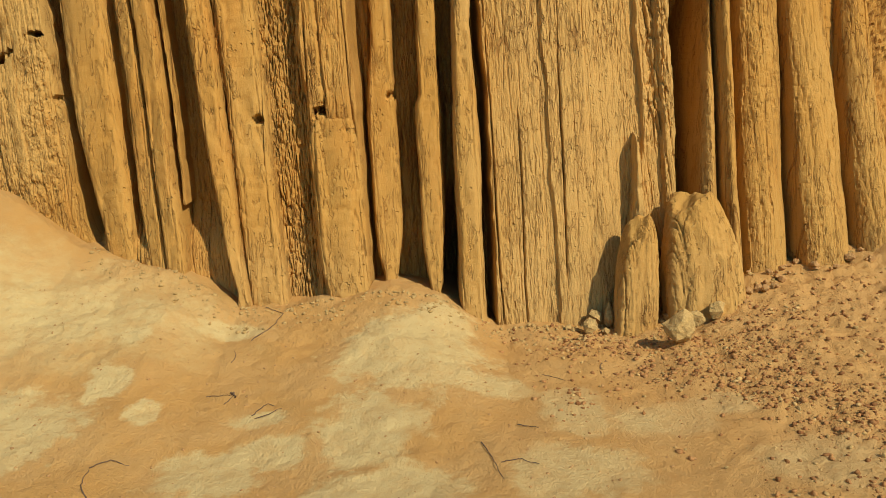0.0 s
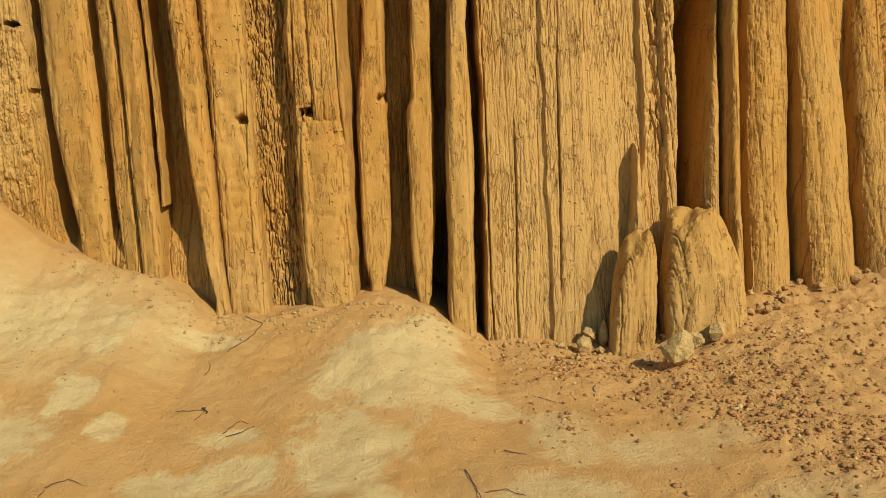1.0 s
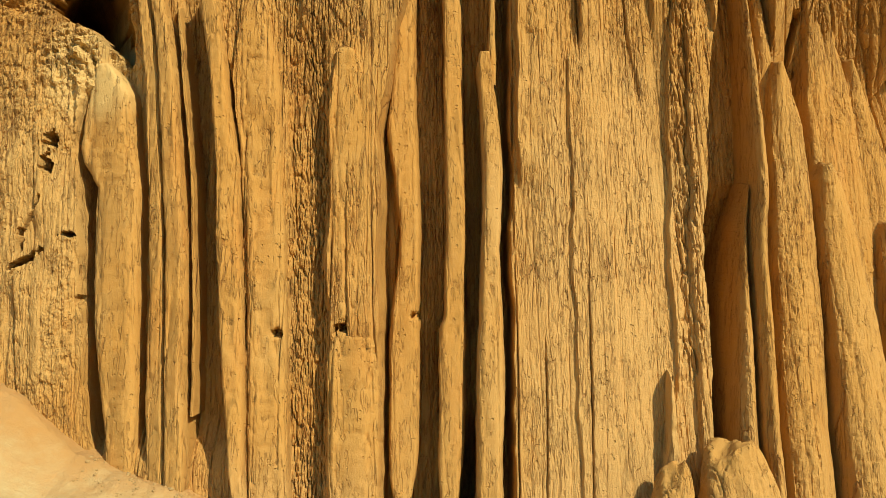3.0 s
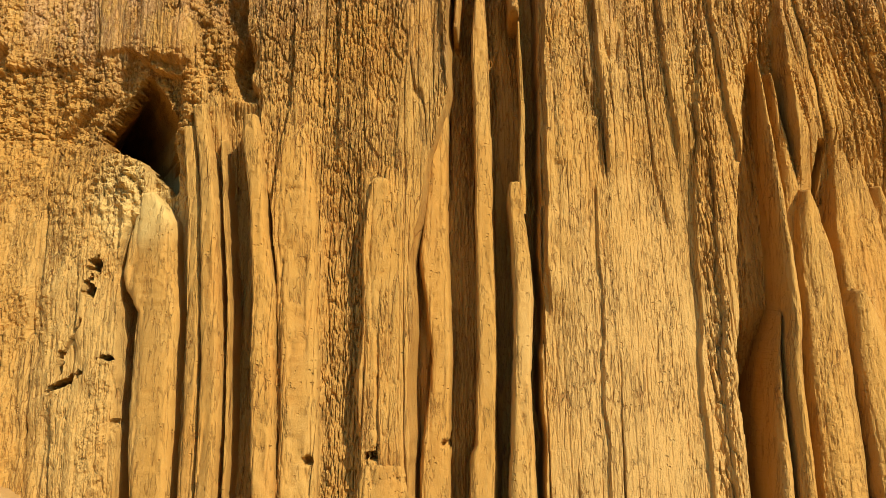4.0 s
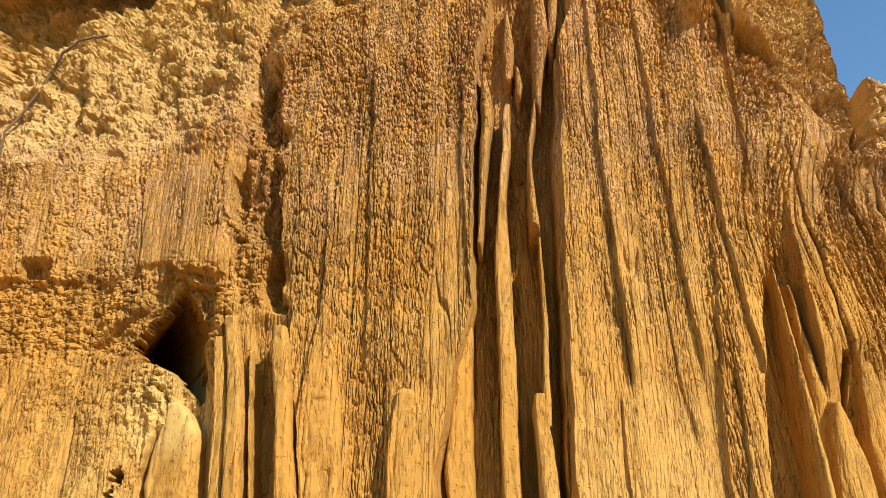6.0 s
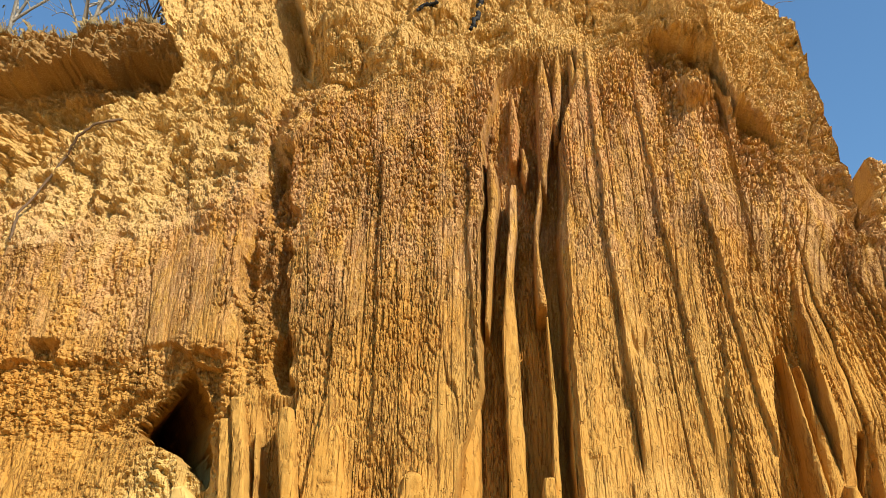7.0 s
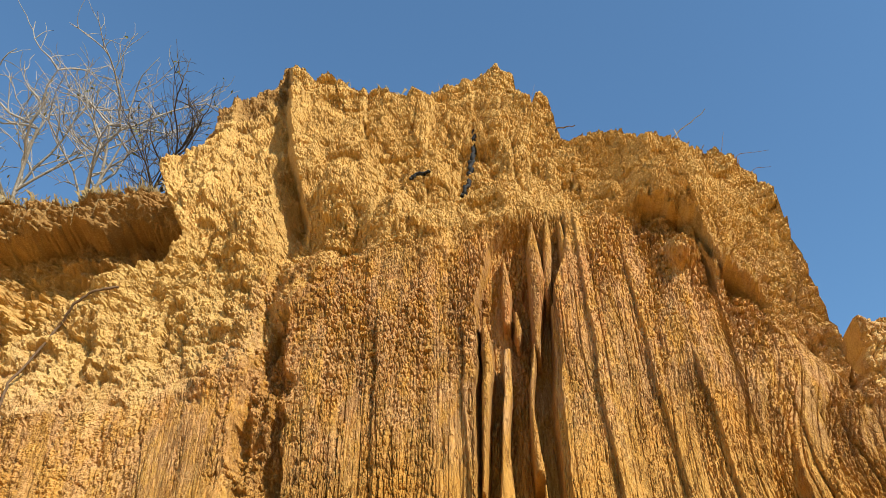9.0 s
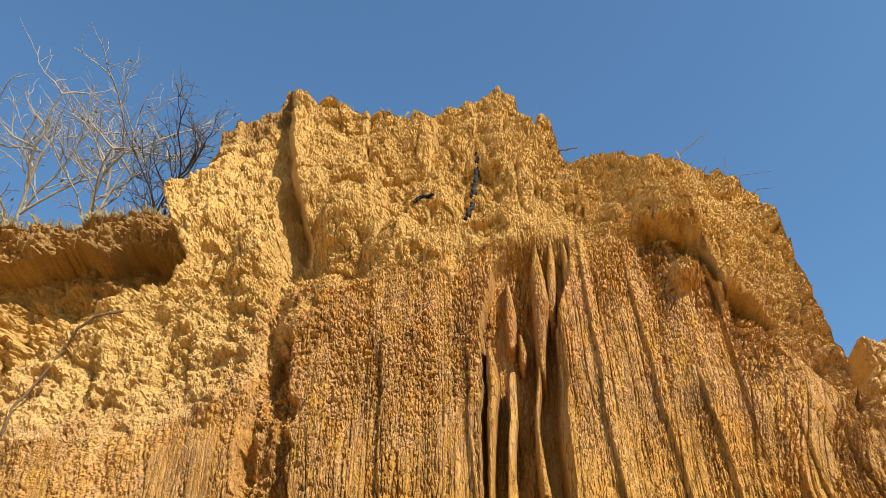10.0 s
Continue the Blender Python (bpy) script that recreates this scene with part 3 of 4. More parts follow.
def cliff_y(x, z):
    wob = 0.03 * fbm(x * 3, z * 4, 61, 3)
    xw = x + 0.016 * fbm(z * 2.2, x * 0.3, 63, 3) + 0.006 * fbm(z * 9, x, 64, 2)
    blend = 0.10 + 0.45 * step(1.3, 0.9, x)
    cap = step(-1, 1, (z - cap_line(x) + 0.22 * fbm(x * 2, z * 2, 65, 3) * step(1.6, 0.8, x) + 0.07 * fbm(x * 6, z * 6, 67, 3)) / blend)
    # roughness of the face by zone
    pop = np.clip(step(4.6, 5.7, z + 0.7 * fbm(x * 2.2, z * 0.7, 66, 3)) - 0.8 * dent(x, z, 0.42, 1.25, 0.15) * step(6.5, 5.6, z) - 0.5 * step(1.2, 1.5, x) * step(5.6, 4.8, z), 0, 1)
    bark = dent(xw, z, -1.04, -0.80, 0.03) * step(3.6, 2.8, z)
    bark = np.clip(bark + 0.8 * dent(xw, z, 1.33, 1.47, 0.03) * step(0.9, 1.3, z), 0, 1)
    crumbs = step(4.2, 4.0, z + 3 * wob) * step(3.3, 3.55, z + wob) * step(-1.75, -2.05, x)
    y = face(z) - (1 - cap) * flutes(x, z, bark, pop) - crumbs * (0.08 * (lumps(x * 7, z * 7, 58, 3) - 0.5) + chips(x / 0.05, z / 0.042, 62, 0.030, 0.008, 0.16, 0.03) + chips(x / 0.024, z / 0.024, 59, 0.014, 0.005, 0.2))
    y = y + 0.07 * dent(xw, z, -1.04, -0.80, 0.03) * step(3.6, 2.8, z)
    for line, amount, width, low, high in (
        (along(z, (2.4, 0.385), (4, 0.41), (6, 0.47), (6.6, 0.5)), 0.10, 0.16, 2.2, 6.9),
        (along(z, (3.6, 0.79), (4.8, 0.715), (6.2, 0.715)), 0.06, 0.30, 3.1, 7.0),
        (along(z, (3.5, 1.24), (4.0, 1.195), (5.3, 1.125), (6.2, 1.1)), 0.05, 0.22, 3.2, 6.4),
        (along(z, (1.3, 1.30), (2.0, 1.29), (3.0, 1.32), (4.0, 1.42)), 0.05, 0.12, 0.9, 4.2),
        (along(z, (0.3, 1.43), (2.0, 1.42), (3.0, 1.44)), 0.05, 0.2, 0.1, 3.4),
        (along(z, (0, 0.72), (1.5, 0.70), (3.0, 0.71)), 0.03, 0.2, -0.2, 3.2),
        (along(z, (3, -1.38), (3.7, -1.29), (4.4, -1.27)), 0.05, 0.1, 2.0, 4.5),
        (along(z, (1.8, -0.78), (2.8, -0.77), (3.2, -0.72)), 0.07, 0.4, 1.2, 3.18),
        (along(z, (3, -0.20), (5, -0.30), (6, -0.31)), 0.05, 0.1, 3.0, 6.0),
        (along(z, (3, -0.95), (6, -1.0)), 0.05, 0.2, 3.2, 6.0),
        (along(z, (3.2, 1.62), (4.2, 1.52), (5.2, 1.45)), 0.07, 0.15, 3.0, 5.4),
    ):
        y = y - ledge(xw, z, line, amount, width, low, high) * (1 - cap)
    # the cap
    xc, zc = x + 0.02 * fbm(x * 9, z * 9, 79, 2), z + 0.02 * fbm(x * 9, z * 9, 76, 2)
    crumb = -0.05 + 0.20 * fbm(x * 1.2, z * 0.9, 71, 4, 0.6) + chips(xc / 0.34, zc / 0.45, 73, 0.07, 0.0, 0.1, 0.09) + chips(xc / 0.13, zc / 0.12, 75, 0.045, 0.006, 0.1, 0.04)
    crumb = crumb + chips(xc / 0.055, zc / 0.058, 77, 0.024, 0.016, 0.13, 0.012) + chips(xc / 0.027, zc / 0.030, 78, 0.018, 0.014, 0.20, 0.004) + 0.010 * fbm(x * 40, z * 40, 80, 2)
    crumb = crumb + step(-1.8, -2.1, x) * chips(xc / 0.20, zc / 0.33, 83, 0.05, 0.015, 0.12, 0.05)
    crumb = crumb - 0.065 * step(0.66, 0.73, vn(xc * 4, zc * 3.4, 82)) * (0.5 + vn(x * 17, z * 15, 87))
    crumb = crumb - 0.055 * cracks(x * 1.9, z * 0.9, 81, 0.035) * step(0.4, 0.55, vn(x * 2, z * 2, 82))
    y = y + cap * (-crumb + 0.10 * np.clip(z - 7.2, 0, 3))
    y = y + 0.09 * step(2.05, 2.2, x) * (1 - cap) * np.exp(-np.clip(cap_line(x) - z, 0, 9) / 0.22)
    brim = along(x, (1.2, 6.95), (1.3, 6.92), (1.5, 6.80), (1.72, 6.62), (1.80, 6.42), (1.84, 6.05), (2.1, 5.78), (2.3, 5.5)) + 0.03 * fbm(x * 9, 0.3, 86, 3)
    y = y + 0.17 * (0.55 + 0.7 * vn(x * 8, z * 8, 88)) * step(0.015, -0.02, z - brim) * np.exp(-(np.clip(brim - z, 0, 9) / 0.22) ** 2) * step(1.22, 1.34, x) * step(2.2, 2.0, x)
    y = y - step(1.15, 1.3, x) * step(2.3, 2.1, x) * step(0.5, 0.2, np.abs(z - brim + 0.15)) * (chips(x / 0.07, z / 0.06, 161, 0.06, 0.02, 0.12, 0.05) + chips(x / 0.03, z / 0.03, 164, 0.02, 0.01, 0.16))
    y = y - 0.12 * step(-0.02, 0.02, z - brim) * np.exp(-np.clip(z - brim, 0, 9) / 0.3) * step(1.22, 1.34, x) * step(2.3, 2.0, x)
    y = y - 0.22 * np.exp(-(((x - 1.56) / 0.13) ** 2 + ((z - 6.28) / 0.15) ** 2) ** 2)
    y = y + 0.30 * np.exp(-(((x + 1.86) / 0.20) ** 2 + ((z - 7.2) / 0.45) ** 2)) + 0.10 * dent(x, z, -2.7, along(z, (7.4, -1.86), (8.25, -2.04), (9.4, -2.22)) + 0.03 * fbm(z * 5, 0.4, 95, 3), 0.03) * step(7.0, 7.7, z)
    y = y + 0.10 * np.exp(-(((x - 0.75) / 0.10) ** 2 + ((z - 7.6) / 0.10) ** 2)) + 0.12 * np.exp(-(((x + 0.5) / 0.1) ** 2 + ((z - 8.7) / 0.25) ** 2))
    # recesses of the lower face
    y = y + 0.42 * dent(xw, z, along(z, (0.7, -2.20), (1.1, -2.26), (1.5, -2.29), (2.3, -2.32), (2.6, -2.37), (2.9, -2.33)), -2.15) * step(0.6, 0.9, z) * step(2.95, 2.7, z)
    y = y + 0.16 * dent(xw, z, -2.22, along(z, (0.3, -1.25), (1.0, -1.29), (2.5, -1.33), (3.4, -1.47), (3.7, -1.52))) * step(3.75, 3.0, z) * step(0.55, 0.9, z)
    y = y + 0.10 * dent(xw, z, along(z, (0.3, -1.63), (2.0, -1.66), (3.3, -1.72), (3.7, -1.8)), along(z, (0.3, -1.3), (2.0, -1.4), (3.6, -1.5))) * step(3.9, 3.6, z)
    cleft = along(z, (3.7, -1.54), (4.2, -1.63), (5.7, -1.74), (6.2, -1.80), (6.6, -1.86)) + wob
    tall = step(3.72, 3.85, z + 2 * wob) * step(6.7, 5.9, z)
    y = y + tall * (0.02 + 0.09 * step(0.35, 0.62, vn(x * 5, z * 2.6, 55)) + 0.10 * (lumps(x * 9, z * 6, 56, 3) - 0.4) - chips(x / 0.04, z / 0.05, 57, 0.04, 0.02, 0.15, 0.02)) * dent(xw, z, along(z, (3.7, -1.86), (4.8, -2.03), (6.0, -1.98), (6.6, -1.96)) + 2.5 * wob, cleft + 1.5 * wob, 0.03)
    y = y + tall * 0.10 * dent(xw, z, cleft - 0.10 + 2 * wob, cleft, 0.02) * step(0.45, 0.6, vn(z * 3.1, x * 2, 57))
    for hx, hz, rx, rz in ((-2.0, 4.8, 0.06, 0.22), (-1.66, 4.05, 0.10, 0.16), (-1.78, 4.45, 0.07, 0.2), (-1.92, 5.6, 0.06, 0.25)):
        y = y + (0.10 + 0.12 * (lumps(x * 14, z * 11, 100, 2) - 0.4)) * np.exp(-(((x - hx) / rx) ** 2 + ((z - hz) / rz) ** 2) ** 2)
    deep = along(z, (0, 0.38), (3.0, 0.34), (5.5, 0.29), (7.0, 0.22)) + 0.03 * (lumps(x * 18, z * 2.5, 59, 2) - 0.5)
    y = y + deep * dent(xw, z, along(z, (0, -0.47), (2.6, -0.46), (3.3, -0.34), (3.8, -0.22), (5.2, -0.20), (6.0, -0.17), (6.6, -0.03), (7, 0.25)), along(z, (0, 0.31), (2, 0.325), (3, 0.345), (5, 0.385), (6, 0.46), (6.4, 0.60), (7, 0.66))) * step(7.1, 6.6, z)
    y = y + 0.5 * dent(xw, z, -0.03, 0.12) * step(0.9, 0.6, z)
    spire = np.zeros(y.shape)
    for rows, out0, out1 in SPIRES:
        spire = drip(spire, 0.6 * x + 0.4 * xw, z, rows, out0, out1)
    y = np.where(spire > 0.02, np.minimum(y, face(z) + 0.30 - spire - 0.7 * chips(xw / 0.03, z / 0.09, 171, 0.016, 0.010, 0.14, 0.006)), y)
    behind = dent(xw, z, along(z, (0, 1.52), (2, 1.515), (3, 1.60), (4, 1.75), (4.5, 1.82)), along(z, (0, 1.95), (3, 2.0), (4.5, 1.98)))
    y = y + behind * along(z, (0, 1.0), (1.8, 0.85), (2.3, 0.40), (4.0, 0.24), (4.7, 0.0))
    # deep slanting furrows beside the cones
    fan = step(1.85, 2.0, x) * step(2.6, 3.0, z) * step(5.3, 4.4, z)
    run = x + 0.10 * (z - 4) + 0.02 * fbm(z * 3, x * 2, 68, 2)
    y = y + fan * (0.03 - chips(run / 0.12, z / 1.4, 69, 0.06, 0.02, 0.12, 0.06))
    y = y + 0.40 * step(1.9, 2.1, x) * step(3.6, 2.6, z)
    # dripped cones and fins that lean on one another
    front = np.zeros(y.shape)
    for rows, out0, out1 in CONES:
        front = drip(front, 0.6 * x + 0.4 * xw, z, rows, out0, out1)
    y = np.where(x > 1.56, np.minimum(y, face(z) + 0.45 - front + 0.6 * (front < 0.02)), y) - (front > 0.05) * (x > 1.56) * (0.014 * fbm(x * 9, z * 1.2, 141, 3) + chips(xw / 0.06, z / 1.2, 142, 0.010, 0.004, 0.10, 0.012) + chips(xw / 0.024, z / 0.36, 145, 0.002, 0.003, 0.12, 0.002) + chips(x / 0.03, z / 0.035, 148, 0.008, 0.0, 0.1, 0.008) * step(0.5, 0.65, vn(x * 8, z * 3, 149)))
    y = y + 0.30 * dent(x, z, along(z, (2.8, 2.11), (3.35, 2.155)), along(z, (2.8, 2.13), (3.35, 2.20)), 0.008) * step(2.8, 2.88, z) * step(3.38, 3.33, z)
    # slab over the hollow, the hollow and its brow
    slab = step(4.02, 4.05, z + wob + 0.06 * fbm(x * 5, z * 2, 83, 4) - 0.10 * np.exp(-(((x + 2.44) / 0.10) ** 2))) * step(-1.95, -2.08, x)
    y = y - 0.11 * slab * (0.35 + 0.9 * vn(x * 4, 0.5, 84))
    crumble = wob + 0.035 * (lumps(x * 11, z * 11, 53, 2) - 0.5)
    brow = dent(x, z, along(z, (3.42, -2.80), (3.5, -2.86), (3.62, -2.76), (3.8, -2.56), (4.0, -2.49), (4.12, -2.45)) + crumble, along(z, (3.4, -2.1), (3.85, -2.08), (3.92, -2.04), (3.98, -2.25), (4.12, -2.42)) + crumble, 0.02) * step(3.40, 3.46, z + crumble) * step(4.13, 4.10, z)
    hole = dent(x, z, along(z, (3.14, -2.12), (3.31, -2.27), (3.36, -2.40), (3.41, -2.55), (3.54, -2.60), (3.75, -2.46), (3.95, -2.34)) + crumble, along(z, (3.1, -2.09), (3.32, -2.08), (3.69, -2.14), (3.86, -2.25), (3.95, -2.31)) + 0.6 * crumble, 0.014) * step(3.08, 3.16, z + wob) * step(3.96, 3.92, z)
    y = y + 0.09 * brow + 1.7 * hole * np.sqrt(step(3.02, 3.75, z))
    heap = np.exp(-(((x + 2.36) / 0.26) ** 2 + ((z - 3.15) / 0.26) ** 2))
    y = y - heap * (0.03 + 0.12 * (lumps(x * 9, z * 9, 54, 3) - 0.5) + 0.05 * (lumps(x * 28, z * 28, 60, 1) - 0.6))
    y = y + 0.10 * dent(x, z, -2.01, -1.90, 0.01) * step(3.515, 3.53, z) * step(3.56, 3.545, z)
    y = y + 0.16 * dent(x, z, -3.52 + wob, -3.28 + wob, 0.03) * step(3.98, 4.03, z) * step(4.18, 4.12, z + wob)
    # small burrows
    for hx, hz, rx, rz, d in ((-1.09, 1.385, 0.038, 0.034, 0.12), (-0.70, 1.405, 0.042, 0.045, 0.14)):
        y = y + d * step(1.0, 0.75, np.hypot((x - hx) / rx, (z - hz) / rz)) * step(hz - 0.6 * rz, hz - 0.3 * rz, z)
    # rough bank beside the pillars, with a jagged crack and holes
    bank = step(-2.26, -2.36, x) * step(3.6, 3.1, z)
    y = y + bank * (-0.05 - 0.04 * fbm(x * 3.5, z * 2, 87, 4) - step(0.40, 0.60, vn(x * 5, z * 2.2, 96)) * (chips((x + 0.03 * fbm(x * 9, z * 9, 85, 2)) / 0.05, z / 0.07, 89, 0.014, 0.002, 0.12, 0.012) + chips(x / 0.022, z / 0.027, 88, 0.010, 0.004, 0.16)))
    zig = along(z, (1.6, -2.72), (1.83, -2.66), (1.98, -2.655), (2.2, -2.56), (2.43, -2.51), (2.6, -2.49), (2.75, -2.43), (2.85, -2.40)) + 0.5 * wob
    y = y + 0.14 * bank * dent(x, z, zig - 0.006, zig + 0.008, 0.006) * step(1.62, 1.7, z) * step(2.85, 2.75, z) * step(0.25, 0.45, vn(z * 6.5, 0.1, 91))
    for hx, hz, rx, rz, slant in ((-2.49, 2.60, 0.035, 0.045, 0.0), (-2.515, 2.44, 0.035, 0.05, 0.0), (-2.62, 1.86, 0.085, 0.026, 0.5), (-2.655, 1.98, 0.02, 0.06, 0.0), (-2.365, 2.01, 0.045, 0.014, 0.0), (-2.28, 1.61, 0.03, 0.03, 0.0)):
        y = y + 0.24 * bank * step(1.15, 0.85, np.hypot((x - hx) / rx, (z - hz - slant * (x - hx)) / rz) + 5 * wob + 0.9 * (vn(x * 45, z * 45, 86) - 0.5))
    # pale spur leaning back, then the far bank behind its crest
    crest = crest_line(z) + wob
    far = step(0.03, -0.05, x - crest)
    lip = 8.92 + 0.10 * fbm(x * 2.6, 0.4, 94, 5, 0.6)
    back = 2.0 + 0.38 * step(7.2, 8.0, z + 0.5 * (x + 5) + 0.3 * fbm(x * 3, z * 3, 92, 3)) * step(lip + 0.03, lip - 0.05, z) - 0.16 * step(lip - 0.02, lip + 0.06, z)
    back = back - step(lip + 0.1, lip - 0.25, z) * (chips(x / 0.30, z / 0.22, 151, 0.16, 0.05, 0.1, 0.10) + chips(x / 0.09, z / 0.08, 154, 0.07, 0.03, 0.12, 0.04)) - 0.22 * fbm(x * 1.4, z * 1.6, 93, 5, 0.62) - 0.16 * (lumps(x * 3.5, z * 4.5, 97, 3) - 0.5) - 0.10 * (lumps(x * 9, z * 10, 98, 2) - 0.5) - 0.05 * fbm(x * 14, z * 16, 99, 3, 0.7)
    return y * (1 - far) + (face(z) + back) * far


def grainy(x, z):
    """The face with its sandy grain."""
    dust = np.random.RandomState(7).rand(*x.shape) - 0.5
    return cliff_y(x, z) + dust * (0.003 + 0.008 * step(3.2, 5.8, z))


cx = spaced((-12, -6.5, 0.08), (-6.5, -4.4, 0.022), (-4.4, -2.7, 0.012), (-2.7, 2.85, 0.0056), (2.85, 3.2, 0.02), (3.2, 6, 0.08))
lower = np.concatenate([np.linspace(0, 0.58, 200, endpoint=False), np.linspace(0.58, 1, 265)])[:, None]
LX = np.broadcast_to(cx, (465, len(cx)))
LZ = (foot(cx) - 0.35) * (1 - lower) + cap_line(cx) * lower
cliff = new("cliff")
tagged(cliff, "tall eroded ochre clay cliff with fluted pillars", "cliff")
LY = grainy(LX, LZ)
inner = np.clip(LY - face(LZ) - 0.25, 0, 2) * dent(LX, LZ, -2.75, -2.03) * step(3.02, 3.1, LZ) * step(4.02, 3.98, LZ)
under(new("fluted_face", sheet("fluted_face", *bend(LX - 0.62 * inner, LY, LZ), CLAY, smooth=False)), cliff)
upper_rows = np.linspace(0, 1, 320)[:, None]
top_line = sky_line(cx) - 0.12 * step(-2.7, -2.2, cx) * step(0.7, 0.3, cx) + 0.05 * fbm(cx * 4, 0.5, 101, 4) + 0.018 * fbm(cx * 17, 0.7, 105, 3) + 0.025 * chips(cx / 0.07, 0.3, 106, 1.0, 0.0)
UX = np.broadcast_to(cx, (320, len(cx)))
rim = np.array([top_line[np.abs(cx - c) < 0.45].max() for c in cx])
rim = np.array([rim[np.abs(cx - c) < 0.30].mean() for c in cx]) + 0.02
UZ = np.minimum(cap_line(cx) * (1 - upper_rows) + rim * upper_rows, top_line)
UX, UY, UZ = bend(UX, grainy(UX, UZ), UZ)
# the plateau runs back from the rim
runs = np.array([0.05, 0.15, 0.4, 1.0, 2.5, 6.0, 14.0, 30.0])[:, None]
PX = np.broadcast_to(UX[-1], (len(runs), len(cx)))
PY = UY[-1] + runs
PZ = UZ[-1] - 0.03 * np.minimum(runs, 1) + 0.05 * fbm(PX * 2, PY * 2, 107, 3) * np.minimum(runs, 1)
under(new("crumbling_cap", sheet("crumbling_cap", np.concatenate([UX, PX]), np.concatenate([UY, PY]), np.concatenate([UZ, PZ]), CRUMB, smooth=False)), cliff)


def pillar(rows, out, back, seed, rough=0.4, tip=0.05, blunt=0.15, burrows=(), turned=0.0):
    """An upright clay pillar; rows of height, left edge and right edge, from the foot up. out: how far its front stands before the face; turned: how far the front looks aside."""
    zs = np.array([r[0] for r in rows])
    z = np.arange(zs[0], zs[-1] + 0.006, 0.014)[:, None]
    left, right = np.interp(z, zs, [r[1] for r in rows]), np.interp(z, zs, [r[2] for r in rows])
    u = np.linspace(0, math.pi, 48)[None, :]
    c, s = np.cos(u), np.sin(u)
    px, py = -np.sign(c) * np.abs(c) ** 0.42, s**blunt
    shut = np.sqrt(np.clip((zs[-1] + 0.004 - z) / max(tip, 0.01), 0, 1))
    half = (right - left) / 2 * np.maximum(shut, 0.04)
    mid = (left + right) / 2 + 0.006 * fbm(z * 3, 0.3, seed, 3) + 0.003 * fbm(z * 14, 0.6, seed + 1, 3)
    x = mid + half * px
    y = face(z) + back - (out + back) * py * (0.25 + 0.75 * shut) + turned * half * px
    w = x + 0.004 * fbm(x * 20, z * 3, seed + 2, 2)
    hair = step(0.35, 0.6, vn(w * 9, z * 0.9, seed + 4))
    relief = 0.008 * fbm(w * 9, z * 0.4, seed + 3, 3) + chips(w / 0.045, z / 1.3, seed + 7, 0.012 * rough + 0.003, 0.014 * rough + 0.002, 0.07, 0.004)
    relief = relief + (0.3 + 0.7 * hair) * chips((w + 0.005 * fbm(w * 26, z * 9, seed + 10, 2)) / 0.026, z / 0.26, seed + 6, 0.005 * rough + 0.001, 0.010 * rough + 0.002, 0.11) + 0.004 * fbm(z * 6, u * 1.5, seed + 9, 3)
    front = np.clip(s * 1.6, 0, 1)
    for hx, hz, rx, rz, d in burrows:
        relief = relief - d * step(1.0, 0.75, np.hypot((x - hx) / rx, (z - hz) / rz)) * step(hz - 0.6 * rz, hz - 0.3 * rz, z)
    x = x + px * (1 - front) * relief * 0.7 * shut
    y = y - front * relief * shut
    y = y + 0.004 * (np.random.RandomState(seed).rand(*x.shape) - 0.5)
    return under(new("pillar", sheet("pillar", *bend(x, y, np.broadcast_to(z, x.shape)), SMOOTH)), cliff)


# from the rough bank towards the cones
pillar([(0.3, -2.10, -1.90), (0.7, -2.11, -1.925), (1.14, -2.18, -1.93), (1.5, -2.225, -1.94), (2.3, -2.235, -1.96), (2.45, -2.32, -1.98), (2.55, -2.345, -2.0), (2.75, -2.33, -2.02), (2.9, -2.31, -2.04), (3.0, -2.285, -2.10), (3.08, -2.26, -2.17), (3.14, -2.24, -2.21)], 0.035, 0.35, 201, 0.6, tip=0.06, blunt=0.3, turned=0.1)
pillar([(0.35, -1.85, -1.74), (0.67, -1.86, -1.75), (1.0, -1.88, -1.76), (2.0, -1.89, -1.79), (3.0, -1.95, -1.86), (3.4, -2.0, -1.91), (3.6, -2.02, -1.94)], 0.03, 0.35, 211, 0.6)
pillar([(0.35, -1.745, -1.625), (0.67, -1.75, -1.62), (1.0, -1.755, -1.635), (2.0, -1.785, -1.66), (3.0, -1.85, -1.74), (3.4, -1.90, -1.81), (3.75, -1.96, -1.86)], 0.06, 0.35, 215, 0.6)
pillar([(0.9, -1.612, -1.588), (1.4, -1.615, -1.592), (1.9, -1.625, -1.606), (2.4, -1.65, -1.632), (3.2, -1.735, -1.71), (3.5, -1.77, -1.75)], 0.0, 0.3, 218, 0.4)
pillar([(0.15, -1.34, -1.22), (0.33, -1.31, -1.24), (0.66, -1.36, -1.26), (1.33, -1.43, -1.275), (1.9, -1.455, -1.30), (2.4, -1.47, -1.32), (3.0, -1.53, -1.42), (3.45, -1.60, -1.465), (3.66, -1.575, -1.51)], 0.09, 0.5, 221, 0.5)
pillar([(0.1, -0.74, -0.50), (0.3, -0.755, -0.475), (0.38, -0.775, -0.47), (0.58, -0.79, -0.468), (1.2, -0.795, -0.465), (1.27, -0.79, -0.468), (1.34, -0.765, -0.47), (1.38, -0.735, -0.475), (1.40, -0.70, -0.475)], 0.060, 0.25, 231, 0.9, tip=0.04, blunt=0.26)
